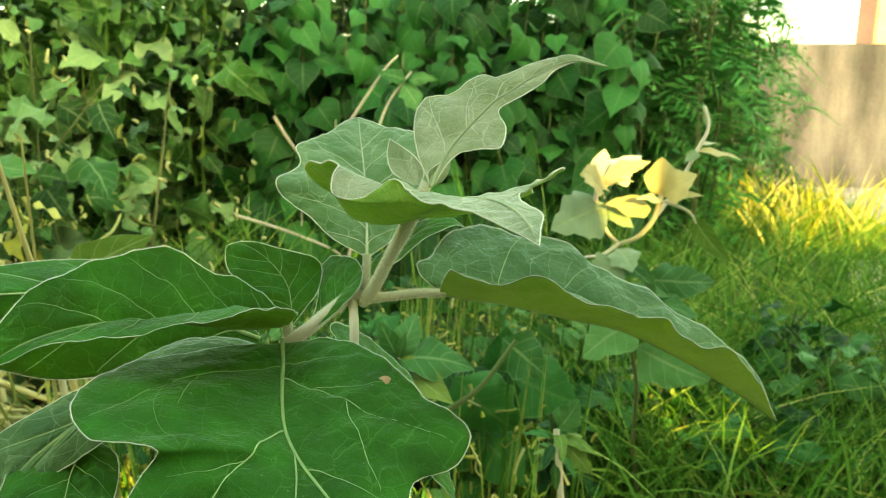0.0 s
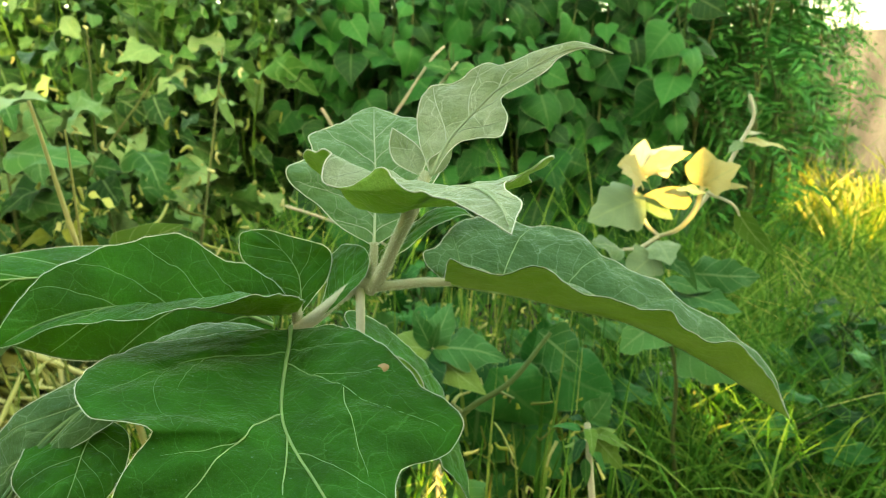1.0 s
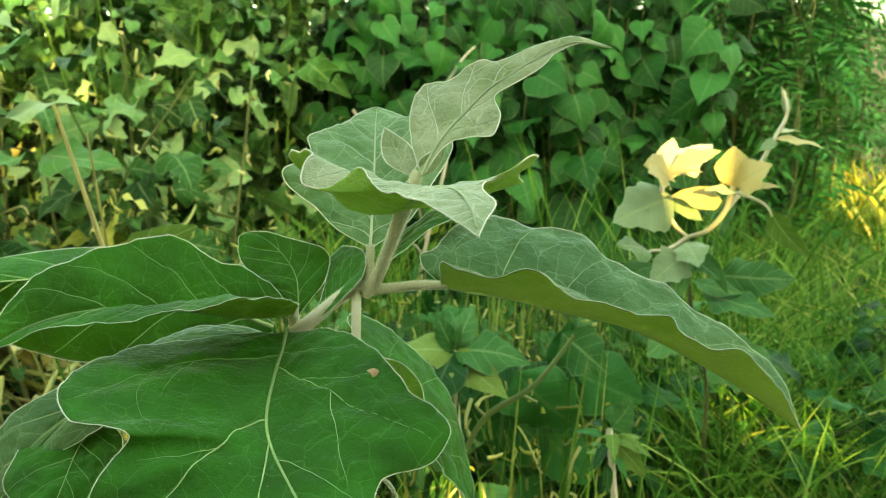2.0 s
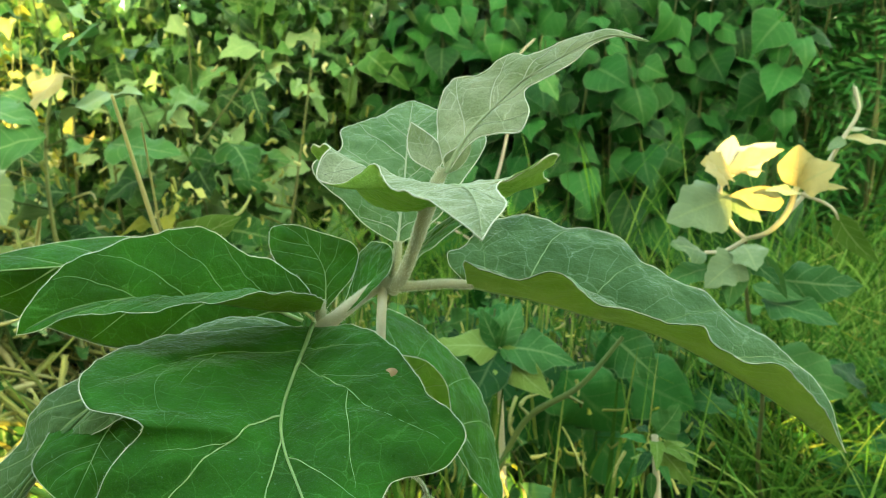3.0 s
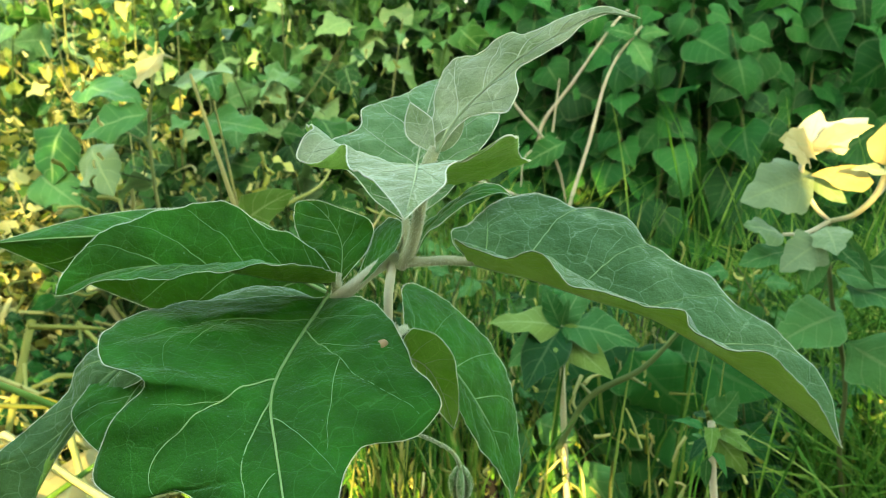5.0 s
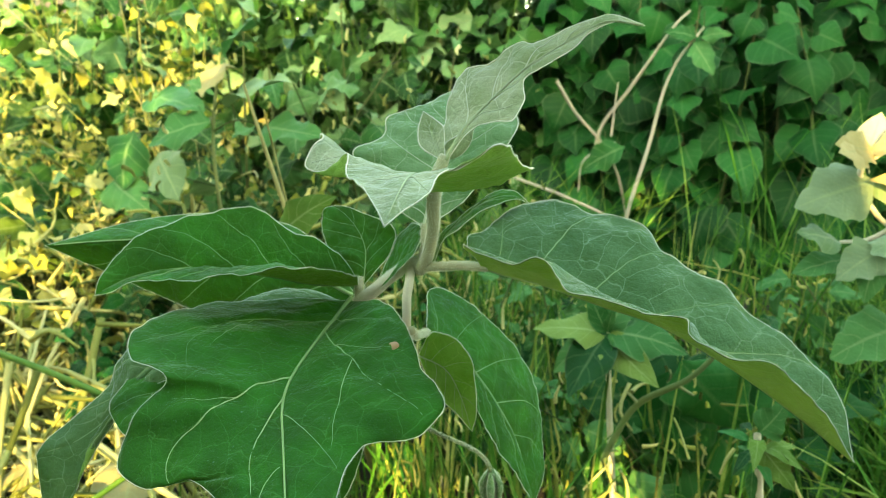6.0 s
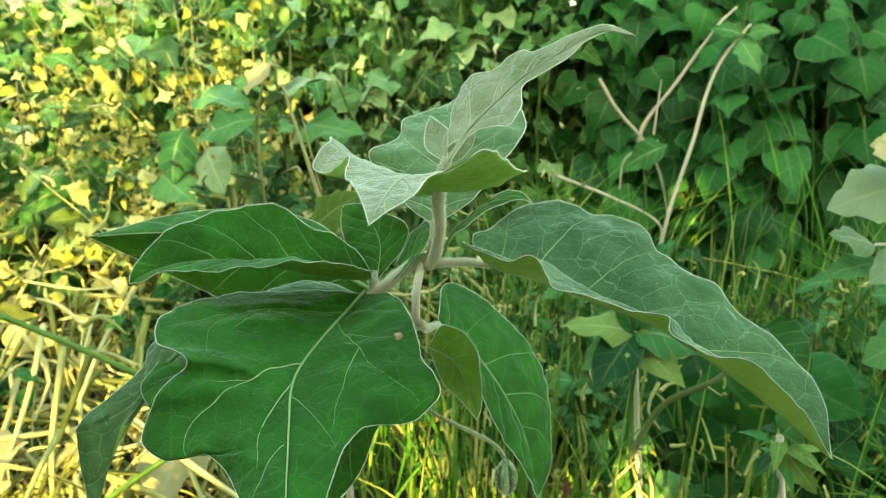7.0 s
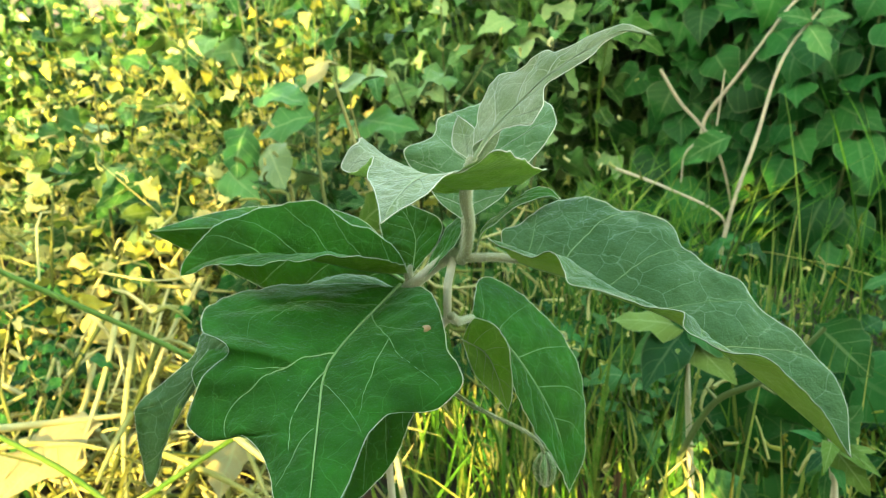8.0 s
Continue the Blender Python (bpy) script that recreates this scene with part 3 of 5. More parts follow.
blade(plant, [(-0.077, 0.395, 0.618), (-0.067, 0.397, 0.630), (-0.057, 0.402, 0.642), (-0.048, 0.405, 0.653)],
      [(-0.078, 0.396, 0.619), (-0.074, 0.405, 0.634), (-0.077, 0.425, 0.646), (-0.070, 0.432, 0.654), (-0.054, 0.416, 0.656), (-0.048, 0.405, 0.653)],
      [(-0.076, 0.394, 0.618), (-0.059, 0.390, 0.632), (-0.050, 0.391, 0.642), (-0.047, 0.398, 0.650), (-0.048, 0.405, 0.653)], arch=0.05, label="small folded green leaf")
blade(plant, [(-0.047, 0.415, 0.634), (-0.041, 0.415, 0.646), (-0.029, 0.417, 0.660), (-0.012, 0.419, 0.673), (0.003, 0.422, 0.677), (0.014, 0.423, 0.673)],
      [(-0.048, 0.416, 0.634), (-0.043, 0.425, 0.652), (-0.028, 0.432, 0.665), (-0.013, 0.432, 0.676), (0.003, 0.427, 0.679), (0.014, 0.423, 0.673)],
      [(-0.045, 0.413, 0.634), (-0.034, 0.405, 0.650), (-0.023, 0.407, 0.660), (-0.008, 0.411, 0.671), (0.007, 0.417, 0.676), (0.014, 0.423, 0.673)], arch=0.04, label="narrow folded young leaf behind the shoot")
blade(plant, [(-0.100, 0.398, 0.605), (-0.145, 0.372, 0.610), (-0.200, 0.321, 0.578), (-0.217, 0.308, 0.553), (-0.238, 0.292, 0.535), (-0.257, 0.277, 0.529)],
      [(-0.102, 0.400, 0.606), (-0.150, 0.395, 0.612), (-0.214, 0.336, 0.590), (-0.229, 0.324, 0.577), (-0.233, 0.316, 0.562), (-0.247, 0.300, 0.546), (-0.256, 0.285, 0.536), (-0.257, 0.277, 0.529)],
      [(-0.098, 0.396, 0.604), (-0.135, 0.355, 0.598), (-0.194, 0.314, 0.568), (-0.218, 0.303, 0.544), (-0.236, 0.288, 0.510), (-0.252, 0.276, 0.469), (-0.256, 0.275, 0.497), (-0.257, 0.277, 0.529)], arch=0.08, kin=[M_DOWNY_SHEEN, M_UNDER], label="drooping leaf bent over at its midrib")
blade(plant, [(-0.189, 0.350, 0.574), (-0.184, 0.322, 0.570), (-0.178, 0.300, 0.563), (-0.177, 0.284, 0.551)],
      [(-0.189, 0.350, 0.574), (-0.211, 0.330, 0.576), (-0.211, 0.309, 0.569), (-0.206, 0.295, 0.563), (-0.192, 0.288, 0.556), (-0.177, 0.284, 0.551)],
      [(-0.188, 0.350, 0.573), (-0.168, 0.336, 0.569), (-0.161, 0.313, 0.558), (-0.167, 0.295, 0.551), (-0.177, 0.284, 0.551)], arch=0.08, label="dusty dark green leaf low on the stem")
blade(plant, [(-0.115, 0.425, 0.602), (-0.170, 0.415, 0.628), (-0.230, 0.395, 0.640), (-0.280, 0.370, 0.642), (-0.322, 0.351, 0.640)],
      [(-0.116, 0.428, 0.604), (-0.170, 0.445, 0.640), (-0.230, 0.430, 0.652), (-0.280, 0.395, 0.651), (-0.322, 0.351, 0.640)],
      [(-0.114, 0.422, 0.600), (-0.180, 0.405, 0.590), (-0.230, 0.400, 0.585), (-0.270, 0.398, 0.594), (-0.300, 0.375, 0.618), (-0.322, 0.351, 0.640)], arch=0.05, label="green leaf spreading behind the others")
blade(plant, [(-0.060, 0.428, 0.583), (-0.040, 0.440, 0.562), (-0.018, 0.446, 0.530), (-0.002, 0.448, 0.495), (0.008, 0.440, 0.455)],
      [(-0.061, 0.430, 0.584), (-0.077, 0.470, 0.597), (-0.060, 0.488, 0.585), (-0.035, 0.500, 0.558), (-0.015, 0.503, 0.531), (-0.002, 0.490, 0.500), (0.008, 0.465, 0.470), (0.008, 0.440, 0.455)],
      [(-0.059, 0.427, 0.582), (-0.038, 0.425, 0.560), (-0.024, 0.419, 0.543), (-0.010, 0.417, 0.518), (0.006, 0.419, 0.494), (0.014, 0.425, 0.470), (0.008, 0.440, 0.455)], arch=0.05, label="hanging green leaf below the fork")
blade(plant, [(-0.057, 0.410, 0.572), (-0.037, 0.407, 0.567), (-0.025, 0.403, 0.553), (-0.017, 0.401, 0.531)],
      [(-0.057, 0.411, 0.573), (-0.050, 0.412, 0.586), (-0.044, 0.412, 0.589), (-0.029, 0.410, 0.586), (-0.017, 0.405, 0.573), (-0.014, 0.402, 0.545), (-0.017, 0.401, 0.531)],
      [(-0.056, 0.409, 0.571), (-0.042, 0.400, 0.554), (-0.027, 0.399, 0.543), (-0.017, 0.401, 0.531)], arch=0.06, mats=[M_UNDER, M_UNDER], label="small yellowish green folded leaf")
blade(plant, [(-0.075, 0.405, 0.560), (-0.100, 0.375, 0.530), (-0.118, 0.350, 0.500), (-0.128, 0.325, 0.465)],
      [(-0.075, 0.405, 0.560), (-0.122, 0.378, 0.530), (-0.142, 0.350, 0.500), (-0.128, 0.325, 0.465)],
      [(-0.075, 0.405, 0.560), (-0.078, 0.378, 0.530), (-0.082, 0.356, 0.500), (-0.100, 0.332, 0.475), (-0.128, 0.325, 0.465)], arch=0.06, label="dark leaf hanging under the broad leaf")

blade(plant, [(-0.006, 0.362, 0.706), (-0.003, 0.362, 0.711), (0.001, 0.365, 0.716), (0.004, 0.370, 0.721)],
      [(-0.006, 0.362, 0.706), (-0.0074, 0.359, 0.713), (-0.003, 0.361, 0.717), (0.004, 0.370, 0.721)],
      [(-0.005, 0.363, 0.706), (0.000, 0.364, 0.709), (0.003, 0.367, 0.714), (0.004, 0.370, 0.721)], arch=0.05, mats=[M_YOUNG, M_YOUNG], label="tiny unfolding leaf at the growing tip")
stem_part(plant, "flower_stalk", [(-0.100, 0.405, 0.555), (-0.085, 0.450, 0.500), (-0.070, 0.510, 0.450), (-0.066, 0.535, 0.425), (-0.064, 0.540, 0.410)], [0.0020, 0.0015, 0.0012, 0.0016], M_BRANCH)
for k in range(5):
    q = k * 2 * math.pi / 5
    c, w = math.cos(q), math.sin(q)
    stem_part(plant, "petal", [(-0.064 + 0.002 * c, 0.540 + 0.002 * w, 0.412), (-0.064 + 0.007 * c, 0.540 + 0.007 * w, 0.402), (-0.064 + 0.006 * c, 0.540 + 0.006 * w, 0.388), (-0.064 + 0.002 * c, 0.540 + 0.002 * w, 0.380)], [0.0015, 0.0034, 0.003, 0.001], M_GREY, "pale green drooping flower bud")

# ---- ground, road and wall ----
gv, gf = [], []
gx = np.r_[-60, -30, -12, np.linspace(-6, 6, 49), 12, 30, 60]
gy = np.r_[-60, -20, -6, np.linspace(-2, 8, 41), 16, 40, 90]
for y in gy:
    for x in gx:
        near = max(0, 1 - (x * x + (y - 2) ** 2) / 30)
        gv.append((x, y, 0.05 * near * noise.noise(Vector((x * 0.9, y * 0.9, 3))) - 0.01))
nx = len(gx)
for j in range(len(gy) - 1):
    for i in range(nx - 1):
        gf.append((j * nx + i, j * nx + i + 1, (j + 1) * nx + i + 1, (j + 1) * nx + i))
tagged(mesh_object("ground", gv, gf, M_SOIL), "dark weedy soil under plants", "ground", kind="structure")


def box(name, lo, hi, mat, parent=None, label="", bevel=0.01):
    bm = bmesh.new()
    bmesh.ops.create_cube(bm, size=1)
    for v in bm.verts:
        v.co = Vector([lo[k] + (v.co[k] + 0.5) * (hi[k] - lo[k]) for k in range(3)])
    bmesh.ops.bevel(bm, geom=bm.edges[:], offset=bevel, segments=2, affect="EDGES")
    me = bpy.data.meshes.new(name)
    bm.to_mesh(me)
    bm.free()
    me.materials.append(mat)
    ob = new(name, me)
    if parent:
        ob.parent = parent
    return tagged(ob, label)


road = mesh_object("road", [(x, y, z) for y, x0 in ((-8.0, -3.0), (0.0, 0.35), (2.7, 1.62), (5.93, 3.1)) for x in (x0, 11.0) for z in (-0.05, 0.015)],
                   [q for k in (0, 4, 8) for q in ((k + 1, k + 3, k + 7, k + 5), (k, k + 1, k + 5, k + 4), (k + 3, k + 2, k + 6, k + 7))], M_ROAD, smooth=False)
tagged(road, "pale dusty concrete road beside the grass", "road", kind="structure")
tagged(box("wall_far", (0.6, 5.95, -0.1), (9.0, 6.15, 1.18), M_WALL, bevel=0.015), "low weathered grey rendered boundary wall", "wall", kind="structure")
tagged(box("gate_pillar", (3.68, 6.30, -0.1), (4.3, 6.60, 2.6), M_ORANGE), "orange painted pillar behind the wall", "pillar")

# ---- shrubs, weeds and grass ----
LOBED = [(0.0, 0.02), (0.07, 0.10), (0.15, 0.25), (0.24, 0.37), (0.33, 0.36), (0.42, 0.30), (0.52, 0.34), (0.62, 0.29), (0.72, 0.19), (0.82, 0.17), (0.91, 0.09), (1.0, 0.01)]
OVAL = [(0.0, 0.02), (0.12, 0.24), (0.30, 0.36), (0.55, 0.33), (0.80, 0.18), (1.0, 0.01)]
HEART = [(-0.15, 0.20), (-0.10, 0.37), (0.02, 0.50), (0.17, 0.55), (0.33, 0.50), (0.51, 0.38), (0.69, 0.22), (0.84, 0.09), (0.93, 0.03), (1.0, 0.005)]
LOBED, HEART, OVAL = ([tuple(p) for p in spline(q, n)] for q, n in ((LOBED, 17), (HEART, 14), (OVAL, 13)))


def leaf_shape(profile, rng, fold, droop, curl, cols=7):
    """A leaf of unit length along y with z up: folded, drooping, with a softly wavy margin."""
    v = []
    twist, bow, hang = rng.uniform(-0.5, 0.5), rng.normal(0, 0.12), rng.uniform(0.2, 1.1)
    ph = rng.uniform(0, 6.28, 5)
    stretch = rng.uniform(0.78, 1.12)
    for at, wide in profile:
        for sgn in np.linspace(-1, 1, cols):
            uneven = 1 + 0.22 * curl * math.sin(at * 15 + ph[2] + 2 * np.sign(sgn)) + 0.05 * math.sin(at * 6 + ph[3])
            w = stretch * wide * sgn * uneven
            lift = abs(w) * fold - hang * w * w + curl * wide * math.sin(at * 11 + ph[int(sgn > 0)]) * abs(sgn) ** 3 + twist * w * at - droop * at * at
            lift += 0.016 * math.sin(at * 19 + ph[0]) * math.sin(w * 16 + ph[4])
            v.append((w + bow * at * at, (at * sgn * sgn if at < 0 else at) * (1 - 0.25 * droop * at), lift))
    f = [(i * cols + k, i * cols + k + 1, (i + 1) * cols + k + 1, (i + 1) * cols + k) for i in range(len(profile) - 1) for k in range(cols - 1)]
    return np.array(v), np.array(f), np.array([(at, abs(sgn)) for at, wide in profile for sgn in np.linspace(-1, 1, cols)])


def leaf_frame(out, up):
    """Columns: side, out and normal of a leaf that points along out."""
    out = np.asarray(out, float) / np.linalg.norm(out)
    side = np.cross(out, up)
    side /= np.linalg.norm(side) + 1e-9
    return np.stack([side, out, np.cross(side, out)], 1)


def tube_quads(points, radii, sides=5, n=10):
    v, f = tube_arrays(points, radii, sides, n)
    return v, np.array(f[:-2])


SHAPES = {}
TRI = np.array([(1, 0, 0), (-0.5, 0.8, 0.3), (-0.5, -0.8, -0.3)])
TRI_F = np.array([(0, 1, 4, 3), (1, 2, 5, 4), (2, 0, 3, 5)])


def shapes_of(key, profile, mat, fold, droop, curl, cols, count=14):
    """A few leaf meshes of one kind, which many leaves share, each with a lighter grid for leaves further in."""
    if key not in SHAPES:
        rng = np.random.RandomState(len(SHAPES) + 3)
        made = []
        for _ in range(count):
            v, f, uv = leaf_shape(profile, rng, fold, droop * rng.uniform(0.2, 1.7), curl, cols)
            ob = quads_object("leaf", v, f, mat, uv=uv)
            me = ob.data
            bpy.data.objects.remove(ob)
            keep = [i * cols + k for i in range(len(profile)) for k in (0, cols // 2, cols - 1)]
            light_f = np.array([(i * 3 + k, i * 3 + k + 1, i * 3 + k + 4, i * 3 + k + 3) for i in range(len(profile) - 1) for k in range(2)])
            made.append((v[keep], light_f, me, uv[keep]))
        SHAPES[key] = made
    return SHAPES[key]


def shrub(name, label, category, spots, height, reach, mat, key, profile, size, per_stem, seed, stem_mat=None, face=(0, -0.4, 0.85), group="", start=0.15, radius=0.006, droop=0.5, singles=0, cols=7, curl=0.34, fold=0.22, rise=(-0.5, 0.5), scatter=0.6, size_range=(0.35, 1.30)):
    """A shrub of leafy stems: each stem rises from its spot, and its leaves stand out all round on short stalks."""
    rng = np.random.RandomState(seed)
    o = np.array([spots[0][0], spots[0][1], 0.0])
    root = thing(name, label, category, o, group)
    shapes = shapes_of(key, profile, mat, fold, droop, curl, cols)
    stems, leaves = [], []
    for sx, sy in spots:
        h = height * rng.uniform(0.62, 1.1)
        top = np.array([sx + rng.normal(0, reach), sy + rng.normal(0, reach), h])
        mid = np.array([sx, sy, 0]) * 0.5 + top * 0.5 + np.array([rng.normal(0, reach * 0.4), rng.normal(0, reach * 0.4), h * 0.05])
        path = spline([(sx, sy, -0.03), mid, top], 20)
        stems.append(tube_quads(path - o, [radius, radius * 0.7, radius * 0.35], 5, 9))
        turn = rng.uniform(0, 6.28)
        for k in range(per_stem):
            q = start + (1 - start) * (k + rng.rand()) / per_stem
            p = path[min(int(q * 19), 19)]
            turn += 2.4
            out = np.array([math.cos(turn), math.sin(turn), rng.uniform(*rise)])
            L = size * rng.uniform(*size_range) * (1.15 - 0.45 * q)
            foot = p + out / np.linalg.norm(out) * L * rng.uniform(0.2, 0.7)
            stems.append((np.vstack([p - o + TRI * radius * 0.32, foot - o + TRI * radius * 0.2]), TRI_F))
            leaves.append((foot - o, leaf_frame(out, np.array(face) + rng.normal(0, scatter, 3)), L, shapes[rng.randint(len(shapes))]))
    quads_object("stem", *joined(stems), stem_mat or M_STALK, root)
    leaves.sort(key=lambda l: l[0][1] - 0.4 * l[0][2])
    for foot, m, L, (v, f, me, uv) in leaves[:singles]:
        ob = new("leaf", me)
        ob.parent = root
        ob.matrix_basis = Matrix.LocRotScale(Vector(foot), Matrix(m.tolist()).to_quaternion(), (L, L, L))
    if leaves[singles:]:
        rest = leaves[singles:]
        tagged(quads_object("foliage", *joined([(foot + (v * L) @ m.T, f) for foot, m, L, (v, f, me, uv) in rest]), mat, root, uv=np.vstack([l[3][3] for l in rest])), kind="stuff")
    return root


def field(x0, x1, y0, y1, n, rng):
    return [(rng.uniform(x0, x1), rng.uniform(y0, y1)) for _ in range(n)]


def blade_arrays(base, tip, bend, width, rng, n=6):
    """One grass blade: a narrow creased ribbon that arches over."""
    t = np.linspace(0, 1, n)[:, None]
    c = base + (tip - base) * t + bend * t * t
    d = np.gradient(c, axis=0)
    a = rng.uniform(0, 2 * math.pi)
    s = np.cross(d, np.array([math.cos(a), math.sin(a), 0.15]))
    s /= np.linalg.norm(s, axis=1)[:, None] + 1e-9
    nr = np.cross(s, d)
    nr /= np.linalg.norm(nr, axis=1)[:, None] + 1e-9
    w = width * (1 - t ** 2.2) + 0.0002
    v = np.stack([c - s * w, c + nr * w * 0.35, c + s * w], 1).reshape(-1, 3)
    f = np.array([(i * 3 + k, i * 3 + k + 1, i * 3 + k + 4, i * 3 + k + 3) for i in range(n - 1) for k in range(2)])
    return v, f


def grass_patch(name, label, spots, height, spread, width, mat, seed, blades, bend=0.5, lean=0.35):
    rng = np.random.RandomState(seed)
    pieces = []
    for x, y in spots:
        for _ in range(blades):
            a, h = rng.uniform(0, 6.28), height * rng.uniform(0.45, 1.25)
            b = np.array([x + rng.normal(0, spread), y + rng.normal(0, spread), -0.01])
            out = np.array([math.cos(a), math.sin(a), 0]) * rng.uniform(0.1, 2 * lean) * h
            pieces.append(blade_arrays(b, b + out * 0.5 + np.array([0, 0, h]), out * bend * 2 - np.array([0, 0, h * bend * rng.uniform(0.1, 0.9)]), width * rng.uniform(0.6, 1.3), rng))
    return tagged(quads_object(name, *joined(pieces), mat), label, "grass", kind="stuff")


R = np.random.RandomState(5)
LBL = "bushy wild nightshade shrub with lobed dull green leaves"
for k, (cx, cy) in enumerate([(-2.75, 2.35), (-2.2, 2.45), (-1.65, 2.6), (-1.15, 2.45), (-0.85, 2.95), (-0.42, 3.05), (-1.4, 3.1), (-0.6, 3.1), (-2.3, 3.2), (-3.4, 2.6), (-3.2, 3.4), (-4.1, 2.2), (-4.6, 2.9), (-3.3, 1.7), (-3.9, 1.4), (-5.2, 2.1), (-0.9, 3.7), (-1.7, 3.8), (-0.1, 3.9), (-2.6, 4.0), (-3.6, 4.2)]):
    shrub("wild_shrub", LBL, "shrub", field(cx - 0.34, cx + 0.34, cy - 0.28, cy + 0.28, 26 if cy < 3.5 else 18, R), 1.32 if cy < 3.02 else 1.6 if cy < 3.5 else 2.1, 0.12, M_BUSH, "bush" if cy < 3.5 else "far_bush", LOBED, 0.172, 27, 20 + k, group="shrubs behind the plant", singles=110 if cy < 3.02 else 0, cols=7 if cy < 3.5 else 5, rise=(-0.9, 0.5), scatter=0.5, fold=0.34, curl=0.42, stem_mat=M_REED if cy < 3.02 else None, face=(0, -0.1, 1.0))
for k, (cx, cy) in enumerate([(-0.02, 2.75), (0.35, 2.85), (-0.38, 2.62), (0.1, 3.2)]):
    shrub("climbing_vine", "climbing vine with dark heart-shaped leaves", "vine", field(cx - 0.3, cx + 0.3, cy - 0.2, cy + 0.2, 20, R), 1.35, 0.10, M_HEART, "vine", HEART, 0.16, 40, 60 + k, face=(0.1, -0.8, 0.75), group="vines behind the plant", singles=120, start=0.03, rise=(-1.3, -0.1), curl=0.07, scatter=0.42, size_range=(0.5, 1.15))


def frond_bush(name, label, spots, height, reach, seed, per_stem=9):
    """A bush of feathery fronds: each an arching rib with two rows of narrow leaflets."""
    rng = np.random.RandomState(seed)
    o = np.array([spots[0][0], spots[0][1], 0.0])
    root = thing(name, label, "bush", o, "feathery bushes")
    stems, leaflets, n = [], [], 15
    for sx, sy in spots:
        h = height * rng.uniform(0.6, 1.08)
        path = spline([(sx, sy, -0.03), (sx + rng.normal(0, 0.05), sy + rng.normal(0, 0.05), h * 0.5), (sx + rng.normal(0, reach), sy + rng.normal(0, reach), h)], 20)
        stems.append(tube_quads(path - o, [0.007, 0.005, 0.003], 5, 9))
        turn = rng.uniform(0, 6.28)
        for k in range(per_stem):
            turn += 2.4
            p = path[min(int(19 * (0.12 + 0.88 * (k + rng.rand()) / per_stem)), 19)] - o
            L = rng.uniform(0.28, 0.50)
            out = np.array([math.cos(turn), math.sin(turn), 0.0])
            rib = spline([p, p + out * L * 0.5 + (0, 0, 0.14 * L * rng.uniform(0.2, 2)), p + out * L + (0, 0, -L * rng.uniform(0.0, 0.5))], n)
            stems.append(tube_quads(rib, [0.0022, 0.0008], 3, 6))
            tan = np.gradient(rib, axis=0)
            tan /= np.linalg.norm(tan, axis=1)[:, None]
            side = np.cross(tan, (rng.normal(0, 0.25), rng.normal(0, 0.25), 1.0))
            side /= np.linalg.norm(side, axis=1)[:, None]
            for i in range(1, n):
                long = 0.11 * L / 0.4 * (1.05 - 0.85 * (i / n) ** 1.6)
                for sgn in (-1, 1):
                    d = sgn * side[i] + tan[i] * rng.uniform(0.45, 0.8) + rng.normal(0, 0.12, 3)
                    d *= long / np.linalg.norm(d)
                    w = tan[i] * long * 0.11
                    m = rib[i] + d * 0.5 - (0, 0, 0.05 * long)
                    leaflets.append((np.array([rib[i], m - w, rib[i] + d - (0, 0, 0.2 * long), m + w]), np.array([(0, 1, 2, 3)])))
    quads_object("stem", *joined(stems), M_STALK, root)
    tagged(quads_object("foliage", *joined(leaflets), M_FERN, root), kind="stuff")
    return root


for k, (cx, cy) in enumerate([(0.80, 3.2), (1.2, 3.9), (1.65, 4.6), (0.4, 3.7), (1.0, 4.8)]):
    frond_bush("feathery_bush", "dark green feathery bush with arching fern-like fronds", field(cx - 0.35, cx + 0.35, cy - 0.3, cy + 0.3, 34, R), 1.7, 0.14, 80 + k)
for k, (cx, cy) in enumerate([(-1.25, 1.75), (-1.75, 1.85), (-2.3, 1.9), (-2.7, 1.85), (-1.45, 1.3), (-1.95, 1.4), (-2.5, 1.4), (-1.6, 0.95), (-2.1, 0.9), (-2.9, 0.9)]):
    shrub("sunlit_weed", "tall weed with small leaves coloured sunlit yellow-green and dry stalks", "weed", field(cx - 0.3, cx + 0.3, cy - 0.25, cy + 0.25, 13, R), (0.55, 1.0, 1.2, 1.1, 0.62, 0.8, 1.0, 0.45, 0.6, 0.8)[k], 0.20, M_SUNLIT_WEED, "weed", OVAL, 0.075, 24, 100 + k, stem_mat=M_STRAW, radius=0.003, group="weeds among the shrubs", cols=3)
for k, (cx, cy) in enumerate([(-1.0, 1.75), (-1.55, 1.6), (-2.1, 1.75), (-1.25, 1.2), (-1.85, 1.15)]):
    shrub("wild_shrub", LBL, "shrub", field(cx - 0.2, cx + 0.2, cy - 0.2, cy + 0.2, 6, R), (0.85, 0.95, 1.2, 0.6, 0.7)[k], 0.10, M_BUSH, "bush", LOBED, 0.155, 16, 120 + k, group="shrubs behind the plant", singles=96)
grass_patch("grass", "long green grass beside the road", field(0.25, 1.5, 1.0, 2.2, 190, R) + field(0.5, 2.2, 2.1, 4.6, 220, R), 0.31, 0.05, 0.0025, M_GRASS, 140, 21)
grass_patch("tall_grass", "tall thin grass under the plants", field(-0.55, 0.35, 0.95, 1.9, 75, R), 0.36, 0.05, 0.0026, M_GRASS, 141, 5, bend=0.22, lean=0.2)
